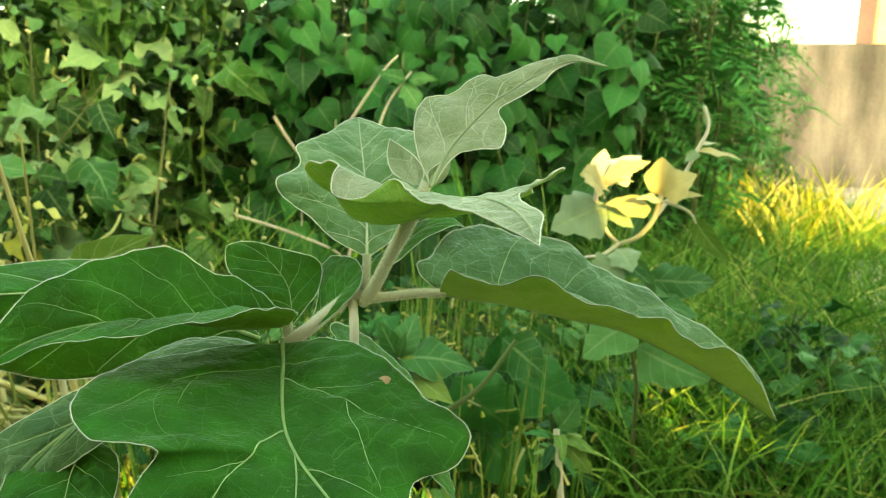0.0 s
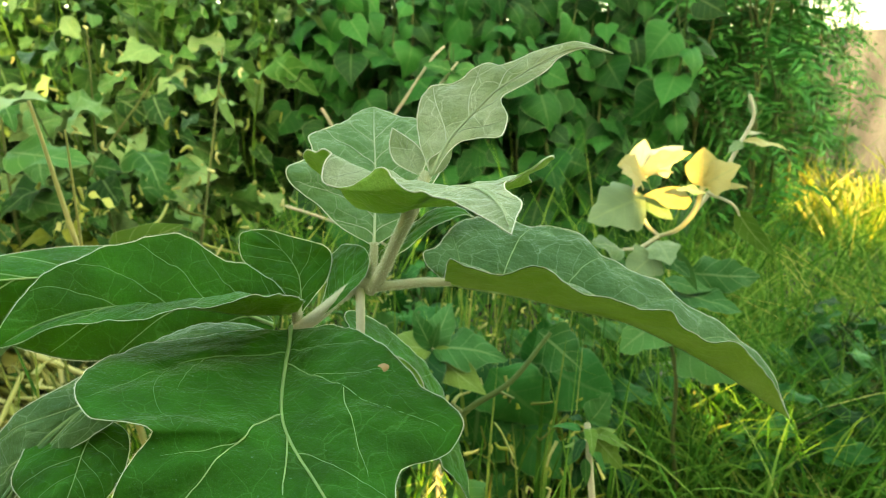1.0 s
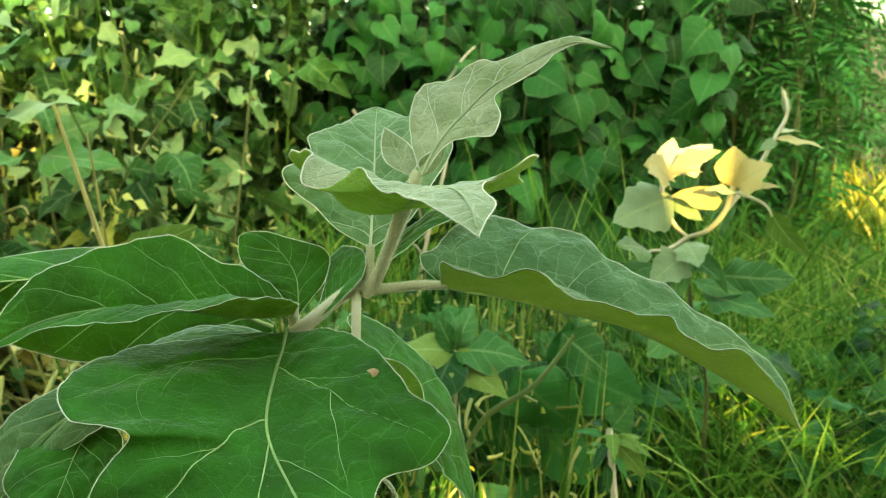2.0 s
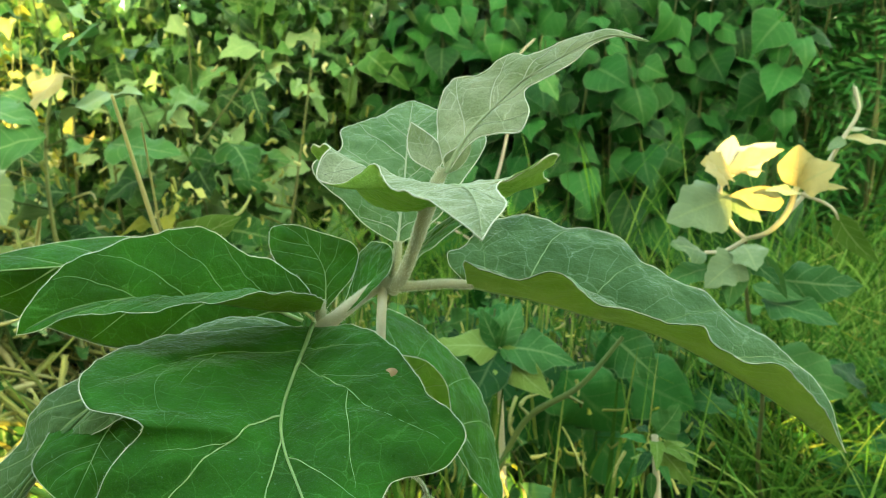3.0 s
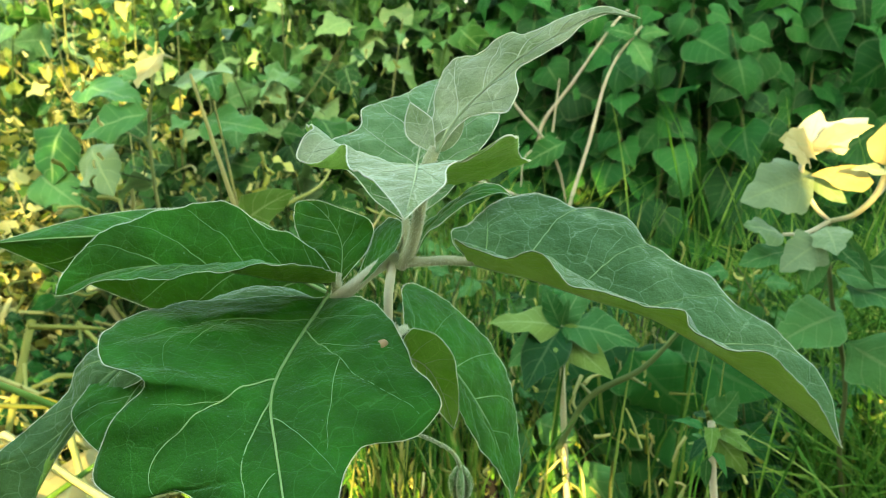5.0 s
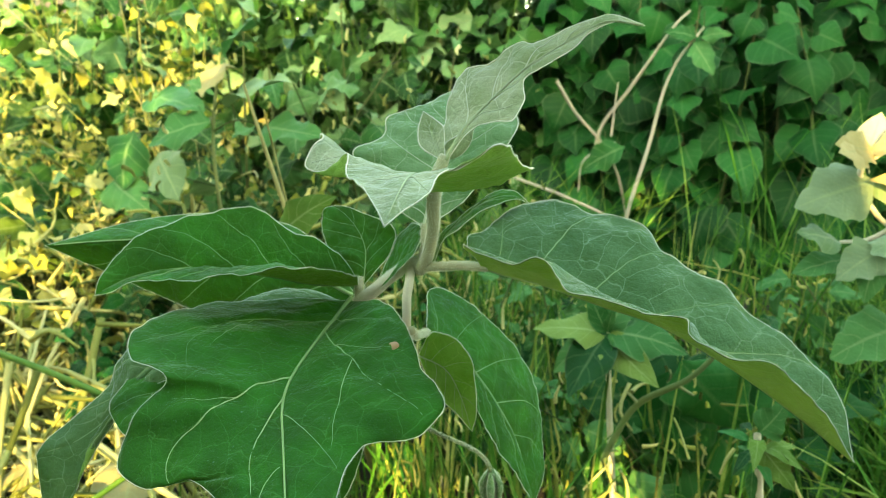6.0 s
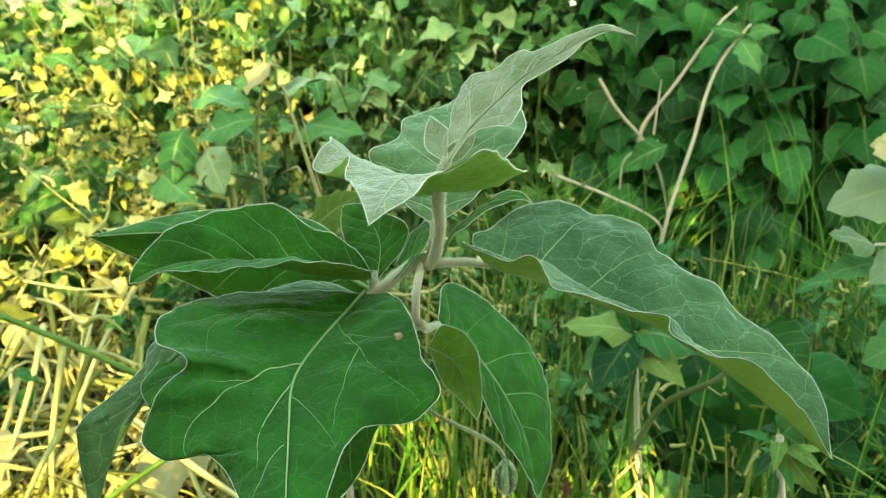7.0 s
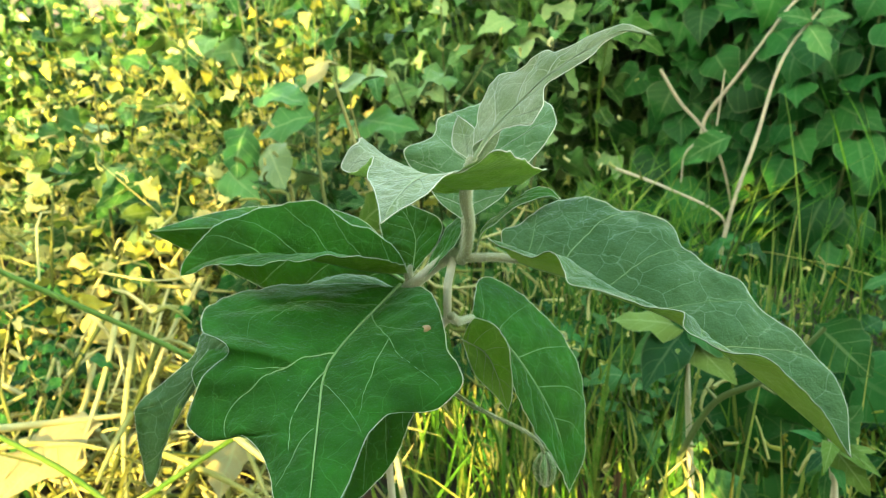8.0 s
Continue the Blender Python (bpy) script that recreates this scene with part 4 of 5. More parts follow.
grass_patch("lit_grass", "upright green grass with sunlit yellow patches in its colour", field(-0.72, -0.02, 0.80, 1.65, 85, R), 0.34, 0.07, 0.0030, M_DAPPLED_STEM, 145, 4, bend=0.3, lean=0.24)
grass_patch("green_grass", "soft green grass between the shrubs", field(-1.0, -0.35, 1.7, 2.6, 45, R) + field(0.45, 0.9, 1.7, 2.6, 20, R), 0.50, 0.06, 0.0032, M_GRASS, 144, 8, bend=0.45)
grass_patch("long_grass", "long thin grass blades rising before the vines", field(-0.35, 1.0, 1.85, 2.5, 20, R), 0.75, 0.07, 0.0026, M_GRASS, 147, 4, bend=0.35, lean=0.22)
grass_patch("short_grass", "short dark grass covering the soil", field(-0.8, 0.6, 0.85, 2.2, 240, R), 0.13, 0.06, 0.0024, M_GRASS, 149, 6, bend=0.5)
grass_patch("stalk_grass", "upright green undergrowth stems with sun dapples in their colour", field(-0.65, 0.20, 0.85, 1.7, 75, R), 0.42, 0.05, 0.0038, M_DAPPLED_STEM, 148, 3, bend=0.06, lean=0.10)
grass_patch("straw_grass", "tangled dry straw in the sun", field(-2.4, -0.72, 0.62, 1.7, 150, R) + field(-2.4, -0.55, 0.32, 0.7, 60, R), 0.24, 0.06, 0.0042, M_STRAW, 142, 5, bend=0.6)
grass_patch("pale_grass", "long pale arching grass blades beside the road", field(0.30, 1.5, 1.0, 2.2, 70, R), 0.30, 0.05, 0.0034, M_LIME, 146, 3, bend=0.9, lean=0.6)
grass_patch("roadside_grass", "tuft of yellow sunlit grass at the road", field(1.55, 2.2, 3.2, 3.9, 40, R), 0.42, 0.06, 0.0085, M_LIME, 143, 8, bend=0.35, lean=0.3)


# ---- single plants between the shrubs and the plant in front ----
def leaf_on(parent, foot, tip, up, mat, profile=LOBED, wide=1.0, seed=0, label="", droop=0.2, fold=0.2, stalk=None, curl=0.25):
    """A leaf of its own from foot to tip, with its stalk if a place on the stem is given."""
    rng = np.random.RandomState(seed + int(abs(foot[0] * 977) + abs(tip[2] * 3371)) % 997)
    foot, tip = np.array(foot), np.array(tip)
    L = np.linalg.norm(tip - foot)
    v, f, uv = leaf_shape([(a, w * wide) for a, w in profile], rng, fold, droop, curl)
    ob = quads_object("leaf", foot + (v * L) @ leaf_frame(tip - foot + np.array([0, 0, droop * L * 0.7]), up).T, f, mat, parent, label, uv)
    if stalk is not None:
        quads_object("petiole", *tube_quads([stalk, (np.array(stalk) + foot) / 2 + (0, 0, 0.004), foot], [0.0028, 0.0020], 6, 6), M_STEM, parent)
    return ob


for k, (cx, cy, h) in enumerate([(0.80, 1.35, 0.34), (0.12, 1.3, 0.30), (-0.30, 1.35, 0.36), (0.85, 1.6, 0.30), (-0.02, 1.16, 0.30), (-0.17, 1.45, 0.40), (0.22, 1.55, 0.38), (-0.48, 1.25, 0.26), (-0.62, 1.55, 0.34), (0.38, 1.28, 0.28)]):
    shrub("low_weed", "low leafy weed growing in the grass", "weed", field(cx - 0.09, cx + 0.09, cy - 0.09, cy + 0.09, 5, R), h, 0.07, (M_GREY, M_HEART)[k % 2], "low%d" % (k % 2), LOBED, 0.095, 18, 160 + k, group="low weeds", singles=70, radius=0.004)

for k, (cx, cy, h) in enumerate(((-1.28, 0.66, 0.26), (-1.10, 0.98, 0.30), (-1.62, 0.80, 0.34))):
    shrub("dark_weed", "low dark weed with small leaves among the straw", "weed", field(cx - 0.10, cx + 0.10, cy - 0.09, cy + 0.09, 12, R), h, 0.06, M_HEART, "small", OVAL, 0.05, 26, 180 + k, group="low weeds", singles=60, radius=0.003, cols=5)

yshrub = thing("sunlit_shrub", "nightshade shrub with sage leaves, the sunlit ones coloured pale yellow", "shrub")
for pts, r in (([(0.37, 1.16, -0.02), (0.33, 1.13, 0.14), (0.315, 1.09, 0.30), (0.283, 1.085, 0.43), (0.268, 1.06, 0.533)], 0.0050), ([(0.325, 1.050, 0.609), (0.315, 1.050, 0.572), (0.295, 1.060, 0.543), (0.268, 1.060, 0.533)], 0.0055),
               ([(0.231, 1.050, 0.625), (0.228, 1.050, 0.595), (0.248, 1.060, 0.553), (0.268, 1.060, 0.533)], 0.0050), ([(0.318, 1.060, 0.570), (0.358, 1.080, 0.618), (0.383, 1.080, 0.671), (0.398, 1.080, 0.706), (0.390, 1.080, 0.738)], 0.0042),
               ([(0.268, 1.060, 0.533), (0.241, 1.050, 0.518), (0.212, 1.040, 0.516)], 0.0040), ([(0.329, 1.050, 0.600), (0.368, 1.050, 0.583), (0.384, 1.050, 0.557)], 0.0030)):
    quads_object("stem", *tube_quads(pts, [r * 0.8, r * 0.7, r * 0.55], 8, 24), M_STALK if pts[0][2] < 0 else M_STEM, yshrub)
UP = (0.05, -0.45, 0.85)
FRONT = (0.0, -0.85, 0.45)
# Leaves in the sun patch get the yellow and pale sunlit colours.
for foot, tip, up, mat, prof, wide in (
        ((0.232, 1.050, 0.625), (0.206, 0.990, 0.638), (0.1, -0.75, 0.5), M_SUN_AND_STALK, LOBED, 1.1),
        ((0.239, 1.050, 0.631), (0.206, 1.000, 0.633), FRONT, M_SUN_AND_STALK, LOBED, 1.3),
        ((0.231, 1.050, 0.625), (0.296, 1.100, 0.676), (-0.1, -0.5, 0.85), M_SUN_PALE, LOBED, 0.9),
        ((0.232, 1.050, 0.626), (0.295, 1.020, 0.667), UP, M_SUN_AND_STALK, LOBED, 0.75),
        ((0.232, 1.050, 0.625), (0.276, 1.020, 0.639), UP, M_SUN_AND_STALK, OVAL, 0.45),
        ((0.230, 1.050, 0.617), (0.251, 1.080, 0.680), FRONT, M_SUN_PALE, OVAL, 0.8),
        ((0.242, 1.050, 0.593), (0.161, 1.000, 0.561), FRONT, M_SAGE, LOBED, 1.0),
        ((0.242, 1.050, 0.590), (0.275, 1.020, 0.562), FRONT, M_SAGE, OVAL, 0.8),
        ((0.310, 1.050, 0.587), (0.238, 1.020, 0.599), (0, -0.75, 0.6), M_SUN_AND_STALK, OVAL, 0.85),
        ((0.325, 1.050, 0.609), (0.324, 1.030, 0.664), FRONT, M_SUN_AND_STALK, OVAL, 1.2),
        ((0.325, 1.050, 0.609), (0.354, 1.000, 0.640), FRONT, M_SUN_AND_STALK, LOBED, 1.1),
        ((0.325, 1.050, 0.609), (0.378, 1.020, 0.611), UP, M_SUN_AND_STALK, OVAL, 0.5),
        ((0.325, 1.050, 0.609), (0.308, 1.070, 0.646), FRONT, M_SUN_PALE, OVAL, 0.8),
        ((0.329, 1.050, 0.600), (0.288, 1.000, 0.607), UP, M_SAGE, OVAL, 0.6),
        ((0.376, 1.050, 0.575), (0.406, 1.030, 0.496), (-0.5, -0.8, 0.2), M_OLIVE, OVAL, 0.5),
        ((0.385, 1.080, 0.672), (0.444, 1.050, 0.662), UP, M_SUN_AND_STALK, OVAL, 0.5),
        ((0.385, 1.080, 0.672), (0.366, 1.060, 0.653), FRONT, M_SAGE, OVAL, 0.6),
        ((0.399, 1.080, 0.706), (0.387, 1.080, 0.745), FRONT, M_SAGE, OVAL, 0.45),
        ((0.388, 1.080, 0.681), (0.425, 1.100, 0.685), UP, M_SUN_PALE, OVAL, 0.5),
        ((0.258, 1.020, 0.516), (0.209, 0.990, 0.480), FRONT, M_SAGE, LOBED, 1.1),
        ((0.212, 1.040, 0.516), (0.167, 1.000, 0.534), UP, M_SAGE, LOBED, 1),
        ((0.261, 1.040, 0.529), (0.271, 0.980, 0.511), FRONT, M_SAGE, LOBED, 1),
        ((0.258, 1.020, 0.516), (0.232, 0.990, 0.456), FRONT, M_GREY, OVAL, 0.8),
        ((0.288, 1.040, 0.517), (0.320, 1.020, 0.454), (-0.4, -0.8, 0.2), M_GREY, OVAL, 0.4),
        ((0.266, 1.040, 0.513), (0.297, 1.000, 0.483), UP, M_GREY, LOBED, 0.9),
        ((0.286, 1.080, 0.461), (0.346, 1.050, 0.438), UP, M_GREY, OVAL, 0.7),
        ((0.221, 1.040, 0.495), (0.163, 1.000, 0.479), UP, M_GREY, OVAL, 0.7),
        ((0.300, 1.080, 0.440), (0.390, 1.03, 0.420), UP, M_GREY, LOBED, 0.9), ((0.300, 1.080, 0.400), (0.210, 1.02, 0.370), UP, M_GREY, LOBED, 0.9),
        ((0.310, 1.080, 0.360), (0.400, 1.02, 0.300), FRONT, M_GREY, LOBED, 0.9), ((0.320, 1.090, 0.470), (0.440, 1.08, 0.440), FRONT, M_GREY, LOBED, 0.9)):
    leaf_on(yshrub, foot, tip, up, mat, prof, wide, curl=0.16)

rosette = thing("weed_rosette", "low leafy weed with olive green leaves", "weed")
quads_object("stem", *tube_quads([(-0.05, 1.0, -0.02), (-0.06, 0.985, 0.2), (-0.064, 0.97, 0.381), (-0.060, 0.965, 0.40)], [0.006, 0.005, 0.003], 7, 16), M_STEM, rosette)
for tip, up, mat, wide in (((-0.165, 0.93, 0.385), UP, M_OLIVE, 0.9), ((-0.030, 0.99, 0.448), FRONT, M_GREY, 0.8), ((0.045, 0.94, 0.385), UP, M_GREY, 0.9), ((-0.010, 0.90, 0.325), FRONT, M_OLIVE, 0.9), ((-0.095, 0.95, 0.435), FRONT, M_GREY, 0.8), ((-0.090, 0.88, 0.320), FRONT, M_HEART, 1.0), ((-0.150, 0.95, 0.310), FRONT, M_GREY, 0.9), ((-0.055, 0.94, 0.420), FRONT, M_GREY, 0.6)):
    leaf_on(rosette, (-0.064, 0.968, 0.382), tip, up, mat, OVAL, wide * 0.9, droop=0.35)

broad = thing("broad_weed", "weed with large smooth dark green leaves", "weed")
quads_object("stem", *tube_quads([(0.05, 1.20, -0.02), (0.06, 1.19, 0.10), (0.08, 1.17, 0.20), (0.108, 1.15, 0.30)], [0.005, 0.004, 0.003], 6, 14), M_STALK, broad)
for foot, tip in (((0.108, 1.14, 0.295), (0.041, 1.10, 0.183)), ((0.060, 1.17, 0.228), (-0.088, 1.08, 0.134)), ((0.070, 1.16, 0.161), (0.138, 1.08, 0.115)), ((0.112, 1.15, 0.288), (0.214, 1.10, 0.229)), ((0.055, 1.17, 0.218), (-0.145, 1.10, 0.203)), ((0.055, 1.17, 0.121), (-0.015, 1.10, 0.055)), ((0.102, 1.15, 0.276), (0.110, 1.13, 0.373))):
    leaf_on(broad, foot, tip, (0.0, -0.85, 0.45), M_HEART, OVAL, 1.25, curl=0.08, droop=0.15)

tall = thing("broad_shrub", "shrub with broad grey-green leaves among dry stems", "shrub")
TRUNK = [(-1.05, 1.35, -0.02), (-1.06, 1.30, 0.35), (-1.03, 1.26, 0.60), (-0.97, 1.25, 0.80)]
quads_object("stem", *tube_quads(TRUNK, [0.006, 0.005, 0.003], 7, 20), M_BRANCH, tall)
for foot, tip, up, mat, wide in (((-0.924, 1.15, 0.662), (-1.044, 1.08, 0.630), (0, -0.7, 0.6), M_GREY, 0.85), ((-1.127, 1.20, 0.711), (-0.950, 1.12, 0.681), (0, -0.5, 0.8), M_GREY, 0.6), ((-0.960, 1.25, 0.690), (-0.741, 1.20, 0.765), (0, -0.4, 0.9), M_BUSH, 0.55),
                                 ((-1.205, 1.20, 0.635), (-1.221, 1.12, 0.521), (0, -0.85, 0.4), M_GREY, 1.0), ((-0.870, 1.25, 0.642), (-0.713, 1.20, 0.615), (0, -0.5, 0.8), M_GREY, 0.7), ((-1.140, 1.20, 0.586), (-1.024, 1.12, 0.506), (0, -0.8, 0.5), M_SAGE, 0.8),
                                 ((-0.960, 1.25, 0.778), (-0.940, 1.15, 0.717), (0, -0.6, 0.7), M_DRYLEAF, 0.9), ((-1.240, 1.15, 0.529), (-1.109, 1.10, 0.465), (0, -0.6, 0.7), M_GREY, 0.9), ((-0.95, 1.25, 0.80), (-0.84, 1.18, 0.86), (0, -0.6, 0.7), M_GREY, 0.9)):
    near = min(spline(TRUNK, 20).tolist(), key=lambda p: abs(p[2] + 0.03 - foot[2]))
    leaf_on(tall, foot, tip, up, mat, LOBED, wide * 1.2)
    quads_object("petiole", *tube_quads([near, np.add(near, foot) / 2 + (0, 0, 0.02), foot], [0.0022, 0.0016], 5, 8), M_STALK, tall)

twig = thing("bare_branch", "bare brown branch leaning among the weeds", "branch")
quads_object("stem", *tube_quads([(-0.14, 1.0, -0.02), (-0.084, 0.97, 0.134), (-0.055, 0.97, 0.214), (-0.019, 0.97, 0.282), (0.050, 0.97, 0.334), (0.105, 0.97, 0.410)], [0.0055, 0.005, 0.0045, 0.003], 8, 40), M_BRANCH, twig)
for a, b in (((-0.019, 0.97, 0.282), (-0.035, 0.965, 0.30)), ((-0.062, 0.97, 0.20), (-0.045, 0.965, 0.205)), ((0.03, 0.97, 0.32), (0.055, 0.965, 0.31))):
    quads_object("spur", *tube_quads([a, np.add(a, b) / 2, b], [0.003, 0.0015], 5, 4), M_BRANCH, twig)
for foot, tip, mat, up in (((0.02, 1.10, 0.30), (0.10, 1.08, 0.18), M_HEART, FRONT), ((0.00, 1.12, 0.27), (0.00, 1.08, 0.12), M_HEART, FRONT), ((0.09, 1.02, 0.395), (0.155, 1.0, 0.33), M_GREY, FRONT)):
    leaf_on(twig, foot, tip, up, mat, LOBED, 1.1)

sprout = thing("weed_sprout", "small weed shoot with narrow whorled leaves", "weed")
quads_object("stem", *tube_quads([(0.16, 0.83, -0.02), (0.155, 0.82, 0.18), (0.145, 0.80, 0.28), (0.138, 0.80, 0.355)], [0.005, 0.0045, 0.004], 7, 14), M_STEM, sprout)
for k in range(16):
    q = k * 2.4
    r = 0.024 + 0.013 * (k % 3)
    leaf_on(sprout, (0.138 + 0.008 * math.cos(q), 0.80 + 0.008 * math.sin(q), 0.358 - 0.003 * k), (0.138 + r * math.cos(q), 0.80 + r * math.sin(q), 0.366 - 0.005 * k + 0.012 * math.sin(k * 5)), UP, (M_GREY, M_HEART, M_OLIVE)[k % 3], OVAL, 0.6, droop=0.7)
leaf_on(sprout, (0.14, 0.795, 0.36), (0.168, 0.78, 0.392), FRONT, M_GREY, LOBED, 1.0)
leaf_on(sprout, (0.14, 0.795, 0.345), (0.178, 0.77, 0.310), FRONT, M_OLIVE, LOBED, 0.8)

bare = thing("leafless_bush", "pale leafless forked twigs among the vines", "bush")
for pts, r in (([(-0.34, 2.21, -0.02), (-0.329, 2.2, 0.104), (-0.287, 2.2, 0.284), (-0.243, 2.2, 0.500), (-0.206, 2.2, 0.656), (-0.140, 2.19, 0.74), (-0.097, 2.2, 0.803)], 0.0115), ([(-0.40, 2.21, 0.46), (-0.369, 2.2, 0.540), (-0.273, 2.2, 0.673), (-0.173, 2.2, 0.831), (-0.13, 2.2, 0.90)], 0.010),
               ([(-0.521, 2.2, 0.659), (-0.452, 2.2, 0.574), (-0.360, 2.2, 0.507), (-0.316, 2.2, 0.417), (-0.291, 2.2, 0.30)], 0.009), ([(-0.644, 2.15, 0.415), (-0.474, 2.15, 0.368), (-0.306, 2.16, 0.259), (-0.31, 2.2, 0.15)], 0.008), ([(-0.36, 2.2, 0.507), (-0.40, 2.2, 0.46), (-0.44, 2.19, 0.36)], 0.006), ([(-0.34, 2.2, 0.56), (-0.345, 2.19, 0.70)], 0.005) ):
    quads_object("twig", *tube_quads(np.array(pts) + np.random.RandomState(len(pts)).normal(0, 0.015, (len(pts), 3)), [r * 0.62, r * 0.5, r * 0.3], 7, 40), M_TWIG, bare)
for foot, tip, up in (((-0.30, 2.18, 0.50), (-0.42, 2.12, 0.43), FRONT), ((-0.12, 2.18, 0.79), (-0.06, 2.14, 0.70), FRONT), ((-0.11, 2.18, 0.80), (-0.19, 2.15, 0.83), FRONT), ((-0.10, 2.18, 0.80), (-0.02, 2.15, 0.82), FRONT)):
    leaf_on(bare, foot, tip, up, M_GREY, LOBED, 0.8)

olive = thing("side_weed", "weed with a broad olive leaf behind the plant", "weed")
quads_object("stem", *tube_quads([(-0.40, 0.75, -0.02), (-0.39, 0.70, 0.3), (-0.37, 0.645, 0.545), (-0.355, 0.64, 0.575)], [0.005, 0.004, 0.003], 6, 12), M_STEM, olive)
leaf_on(olive, (-0.352, 0.64, 0.578), (-0.268, 0.62, 0.641), (0.3, -0.8, 0.4), M_OLIVE, OVAL, 0.55, droop=0.05)
leaf_on(olive, (-0.36, 0.645, 0.56), (-0.46, 0.62, 0.53), FRONT, M_BUSH, LOBED, 1.0)

for pts, r, lab, mat in (([(-0.525, 1.06, -0.02), (-0.512, 0.95, 0.28), (-0.502, 0.861, 0.50), (-0.489, 0.765, 0.74)], 0.0062, "pale dry upright stalk", M_SUN_AND_STALK), ([(-0.70, 1.20, -0.02), (-0.60, 1.03, 0.29), (-0.515, 0.876, 0.50), (-0.425, 0.723, 0.71)], 0.0035, "pale dry upright stalk", M_SUN_AND_STALK),
                    ([(-1.62, 0.27, 0.76), (-1.20, 0.376, 0.614), (-0.887, 0.458, 0.508), (-0.578, 0.539, 0.403), (-0.45, 0.58, 0.32), (-0.38, 0.63, 0.16), (-0.36, 0.66, -0.02)], 0.0042, "long green leaning stalk", M_REED),
                    ([(-0.95, 0.21, 0.50), (-0.66, 0.33, 0.37), (-0.55, 0.376, 0.30), (-0.42, 0.42, 0.17), (-0.36, 0.45, -0.02)], 0.0034, "long green leaning stalk", M_REED),
                    ([(-0.82, 0.28, -0.02), (-0.76, 0.40, 0.11), (-0.69, 0.57, 0.185), (-0.63, 0.72, 0.235), (-0.56, 0.88, 0.28)], 0.0045, "long green leaning stalk", M_REED)):
    quads = tube_quads(pts, [r * 0.6, r, r * 0.8] if mat is M_REED else [r, r * 0.8, r * 0.3], 7, 30)
    tagged(quads_object("stalk", *quads, mat), lab, "stalk", "stalks")

def rods(name, label, n, lo, hi, length, radius, mat, seed, flat=0.6, way=(0, 0, 0), bow=0.16):
    """Loose broken stalks that lie and lean across one another."""
    rng = np.random.RandomState(seed)
    pieces = []
    for _ in range(n):
        c = rng.uniform(lo, hi)
        c[2] = lo[2] + (hi[2] - lo[2]) * rng.beta(1.1, 1.7)
        d = rng.normal(0, 1, 3) * (1, 1, flat) + 2.2 * np.array(way)
        d *= length * rng.uniform(0.3, 1.3) / np.linalg.norm(d)
        b = rng.normal(0, bow, 3) * np.linalg.norm(d)
        pieces.append(tube_quads([c - d / 2, c + b, c + d / 2], [radius * rng.uniform(0.5, 1.3), radius * 0.5], 5, 6))
    return tagged(quads_object(name, *joined(pieces), mat), label, "straw", kind="stuff")


rods("dry_stalk_litter", "broken dry stalks tangled in the weeds", 480, (-2.6, 0.70, 0.02), (-0.50, 1.55, 0.55), 0.16, 0.0048, M_STRAW, 31)
rods("seed_litter", "short pale dry pods hanging among the weeds", 700, (-3.0, 0.8, 0.10), (-0.85, 1.5, 0.8), 0.035, 0.0042, M_STRAW, 32, flat=1.2)
rods("fallen_straw", "fallen straw lying on the ground", 330, (-2.2, 0.45, 0.01), (-0.66, 1.2, 0.16), 0.34, 0.0062, M_STRAW, 33, flat=0.25)
rods("lying_reed", "straight dry reeds lying across one another", 260, (-2.3, 0.50, 0.03), (-0.62, 1.45, 0.24), 0.46, 0.0062, M_STRAW, 37, flat=0.3, way=(0.75, -0.45, -0.35), bow=0.02)
# The next two sets of rods are added as specks of golden sunlight.
rods("dry_pods", "small straw rods standing in for gold light specks among the shrubs", 420, (-1.5, 1.2, 0.15), (-0.45, 1.9, 0.95), 0.022, 0.0042, M_STRAW, 38, flat=2.0)
rods("grass_seed", "small yellow rods standing in for gold light specks in the undergrowth", 700, (-0.55, 1.0, 0.03), (0.25, 1.8, 0.30), 0.022, 0.0032, M_LIME, 34, flat=2.0)
# Straw-coloured bits stand in for the sunlit lengths of green stems.
rods("dry_stem_bits", "short upright straw bits standing in for sunlit stem segments", 400, (-0.70, 0.85, 0.02), (0.12, 1.7, 0.34), 0.055, 0.0030, M_STRAW, 36, flat=3.0)
rods("golden_spike", "golden seed spike standing in the grass", 170, (0.385, 1.33, 0.05), (0.455, 1.39, 0.26), 0.018, 0.0050, M_STRAW, 35, flat=2.0)
FALLEN = [((-0.77, 0.77, 0.17), (-0.69, 0.59, 0.13)), ((-1.06, 0.61, 0.17), (-0.95, 0.43, 0.12)), ((-0.985, 0.704, 0.12), (-1.02, 0.61, 0.09))]
for foot, tip in FALLEN:
    fallen = thing("fallen_leaf", "dry pale yellow leaf fallen among the straw", "leaf", group="fallen leaves")
    leaf_on(fallen, foot, tip, (0.1, -0.3, 0.95), M_DRYLEAF, LOBED, 1.0, droop=0.1, fold=0.1)

arch = thing("arching_blade", "yellowing grass blade bent over at its tip", "grass blade")
quads_object("blade", *tube_quads([(0.17, 1.24, -0.02), (0.15, 1.22, 0.12), (0.125, 1.22, 0.193), (0.095, 1.22, 0.198), (0.068, 1.22, 0.165), (0.049, 1.22, 0.094)], [0.003, 0.005, 0.006, 0.004], 5, 24), M_LIME, arch)

bm = bmesh.new()
bmesh.ops.create_icosphere(bm, subdivisions=3, radius=0.085)
for v in bm.verts:
    v.co = Vector((v.co.x * 1.25, v.co.y, v.co.z * 0.75)) * (1 + 0.25 * noise.noise(v.co * 14) + 0.1 * noise.noise(v.co * 40))
me = bpy.data.meshes.new("rock")
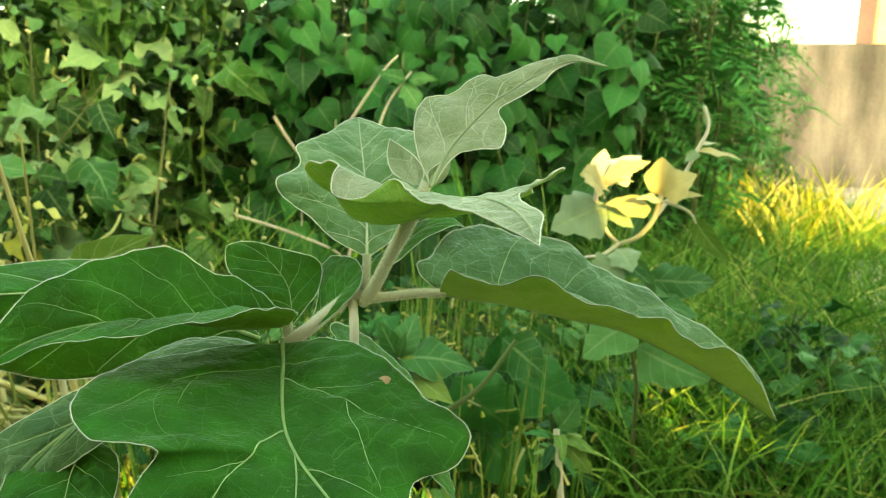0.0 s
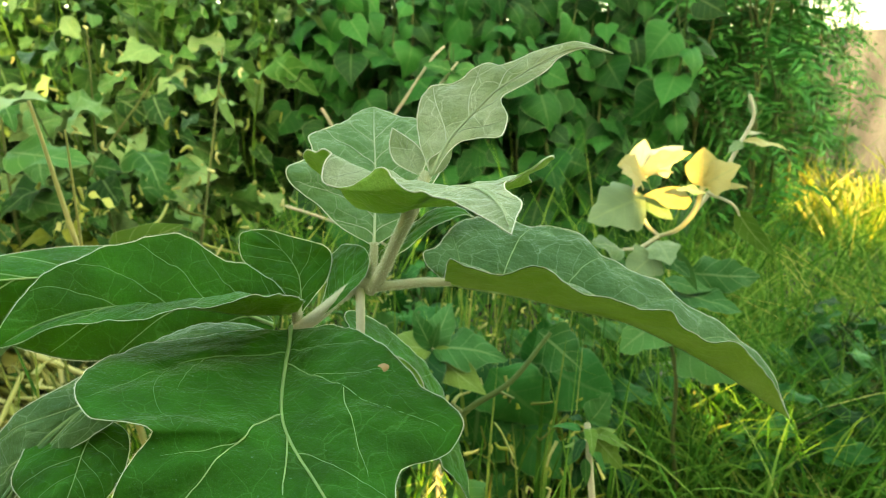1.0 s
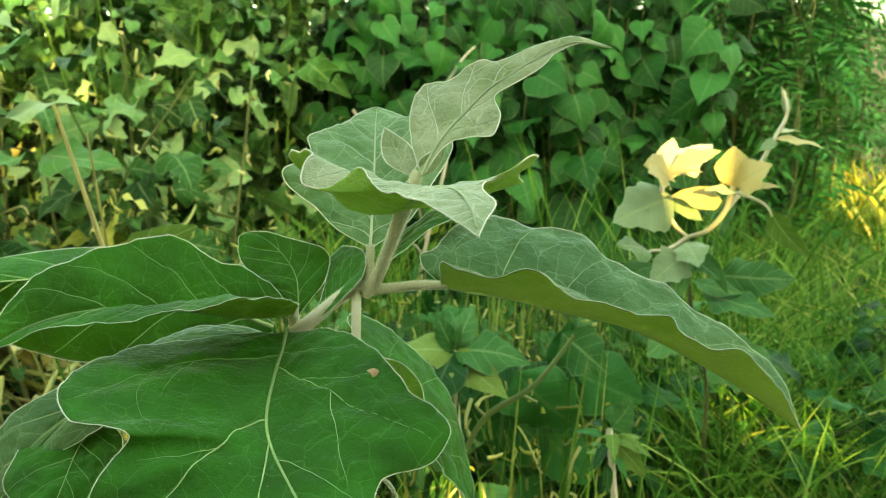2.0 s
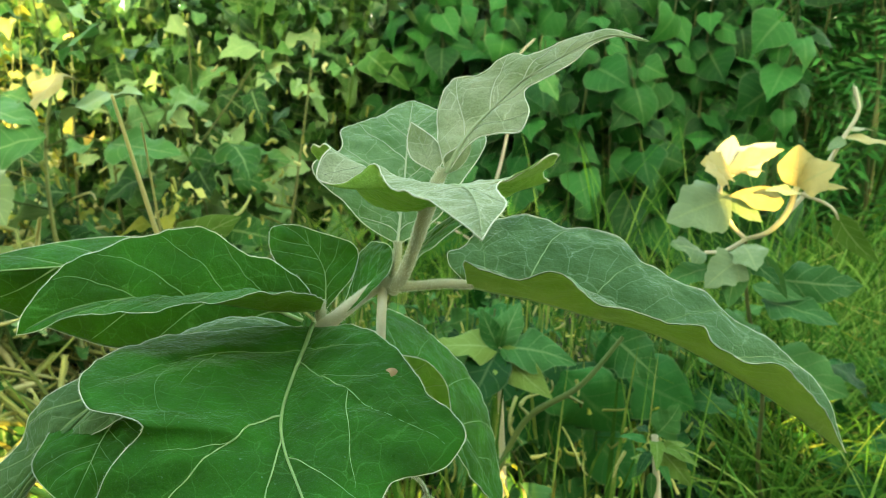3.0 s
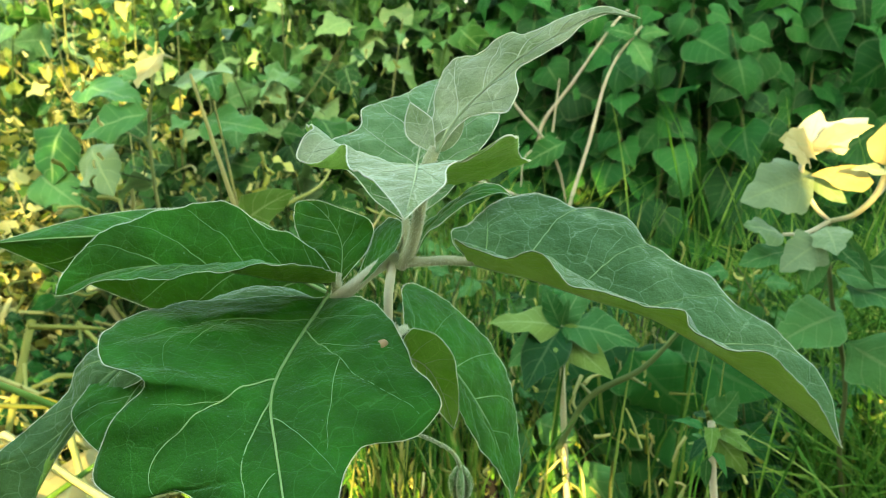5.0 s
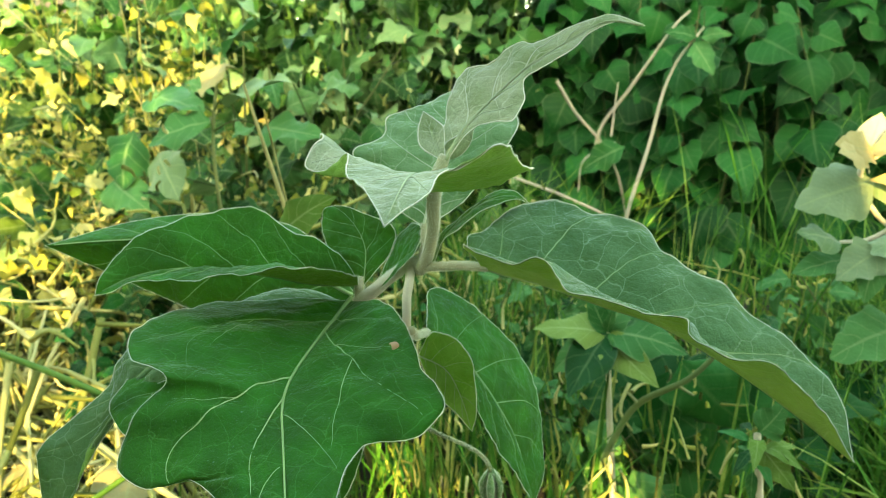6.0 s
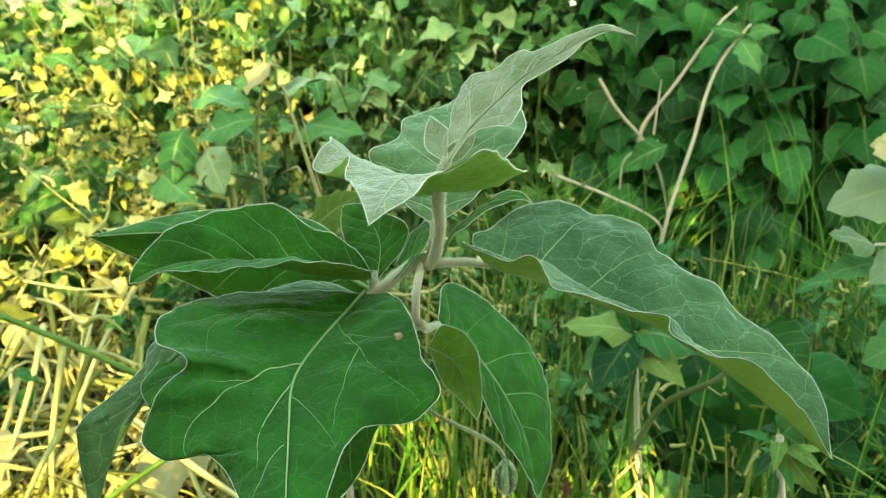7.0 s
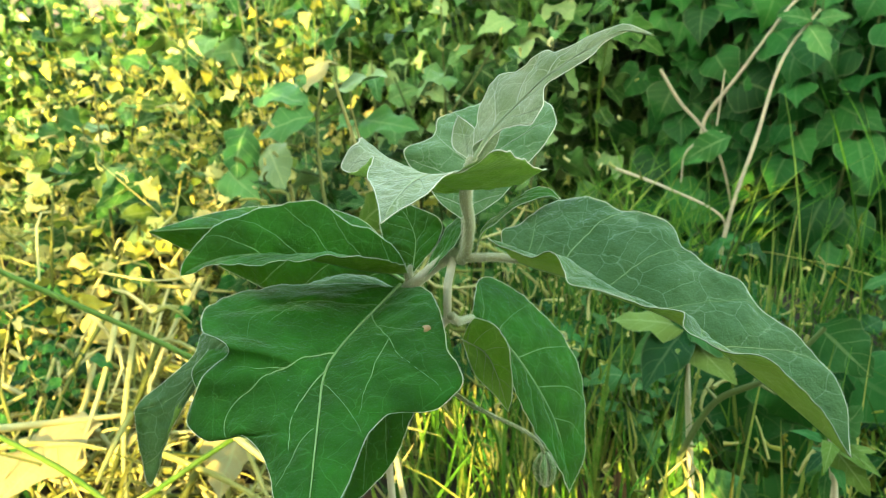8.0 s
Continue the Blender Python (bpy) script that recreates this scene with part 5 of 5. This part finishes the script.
bm.to_mesh(me)
bm.free()
me.materials.append(M_ROCK)
rock = new("rock", me)
rock.location = (0.47, 1.62, 0.05)
tagged(rock, "rough grey stone half hidden in the grass", "stone")

# ---- behind the viewer, unseen: an added vented wall and thin tall shrub, which keep most of the sun off the plant ----
for k, (cx, many, low) in enumerate(((-0.42, 70, 0.32), (-0.85, 54, 0.30), (-1.3, 42, 0.10), (-1.75, 34, 0.05))):
    shrub("shade_shrub", "unseen tall shrub with dull green leaves added to dapple the sun", "shrub", field(cx - 0.28, cx + 0.28, -1.4, -1.0, 5, R), 3.0, 0.14, M_BUSH, "bush", LOBED, 0.15, many, 200 + k, group="shrubs behind the viewer", start=low)
CELL = 0.12
rng = np.random.RandomState(11)
cells = []
for i in range(15, 88):
    for j in range(28):
        x, z = -1.98 + CELL * (i + 0.5), CELL * (j + 0.5)
        # Gaps aimed so that sun reaches chosen leaves and grass.
        gap = (1.40 < x < 1.48 and 0.80 < z < 0.95) or (1.10 < x < 1.30 and 1.20 < z < 1.42) or (3.3 < x < 4.1 and 1.35 < z < 1.85)
        low = -0.2 < x < 1.35 and 0.42 < z < 0.86
        share = (0.85 if x < 0.3 else 0.62 if x < 0.84 else 0.22) if low else 0.12 if x < 0.35 and z > 1.0 else 0.0
        if gap or rng.rand() < share:
            continue
        cells.append((x, z))
hv, hf = [], []
for x, z in cells:
    n = len(hv)
    for dy in (-0.05, 0.05):
        for dx, dz in ((-1, -1), (1, -1), (1, 1), (-1, 1)):
            hv.append((x + dx * CELL / 2, -1.2 + dy, z + dz * CELL / 2))
    hf += [(n, n + 1, n + 2, n + 3), (n + 7, n + 6, n + 5, n + 4), (n, n + 4, n + 5, n + 1), (n + 3, n + 2, n + 6, n + 7), (n + 1, n + 5, n + 6, n + 2), (n, n + 3, n + 7, n + 4)]
tagged(mesh_object("shade_wall", hv, hf, M_BLOCK, smooth=False), "unseen pierced wall added behind the viewer to shape the sunlight", "wall", kind="structure")
# Unseen walls added at the edges to hold back light from the low sky.
tagged(box("wall_left", (-9.2, -7.0, -0.05), (-9.0, 9.0, 4.5), M_WALL), "unseen plain wall added to close off the low side sky", "wall", kind="structure")
tagged(box("wall_rear", (-9.0, -7.2, -0.05), (11.0, -7.0, 2.2), M_WALL), "unseen plain wall added far behind the viewer", "wall", kind="structure")

# ---- dry spots on the broad leaf ----
for x, y, z, r in ((-0.029, 0.333, 0.6125, 0.0026), (-0.049, 0.298, 0.5995, 0.0016)):
    ang = np.linspace(0, 2 * np.pi, 14, endpoint=False)
    ring = [(x + r * math.cos(q) * (1 + 0.25 * math.sin(3 * q)), y + r * math.sin(q), z + 0.0012 * math.sin(q)) for q in ang]
    mesh_object("dry_spot", ring + [(px, py, pz - 0.0008) for px, py, pz in ring], [tuple(range(14))] + [(k, 14 + k, 14 + (k + 1) % 14, (k + 1) % 14) for k in range(14)], M_DRY, plant, "tan dry patch on the leaf")
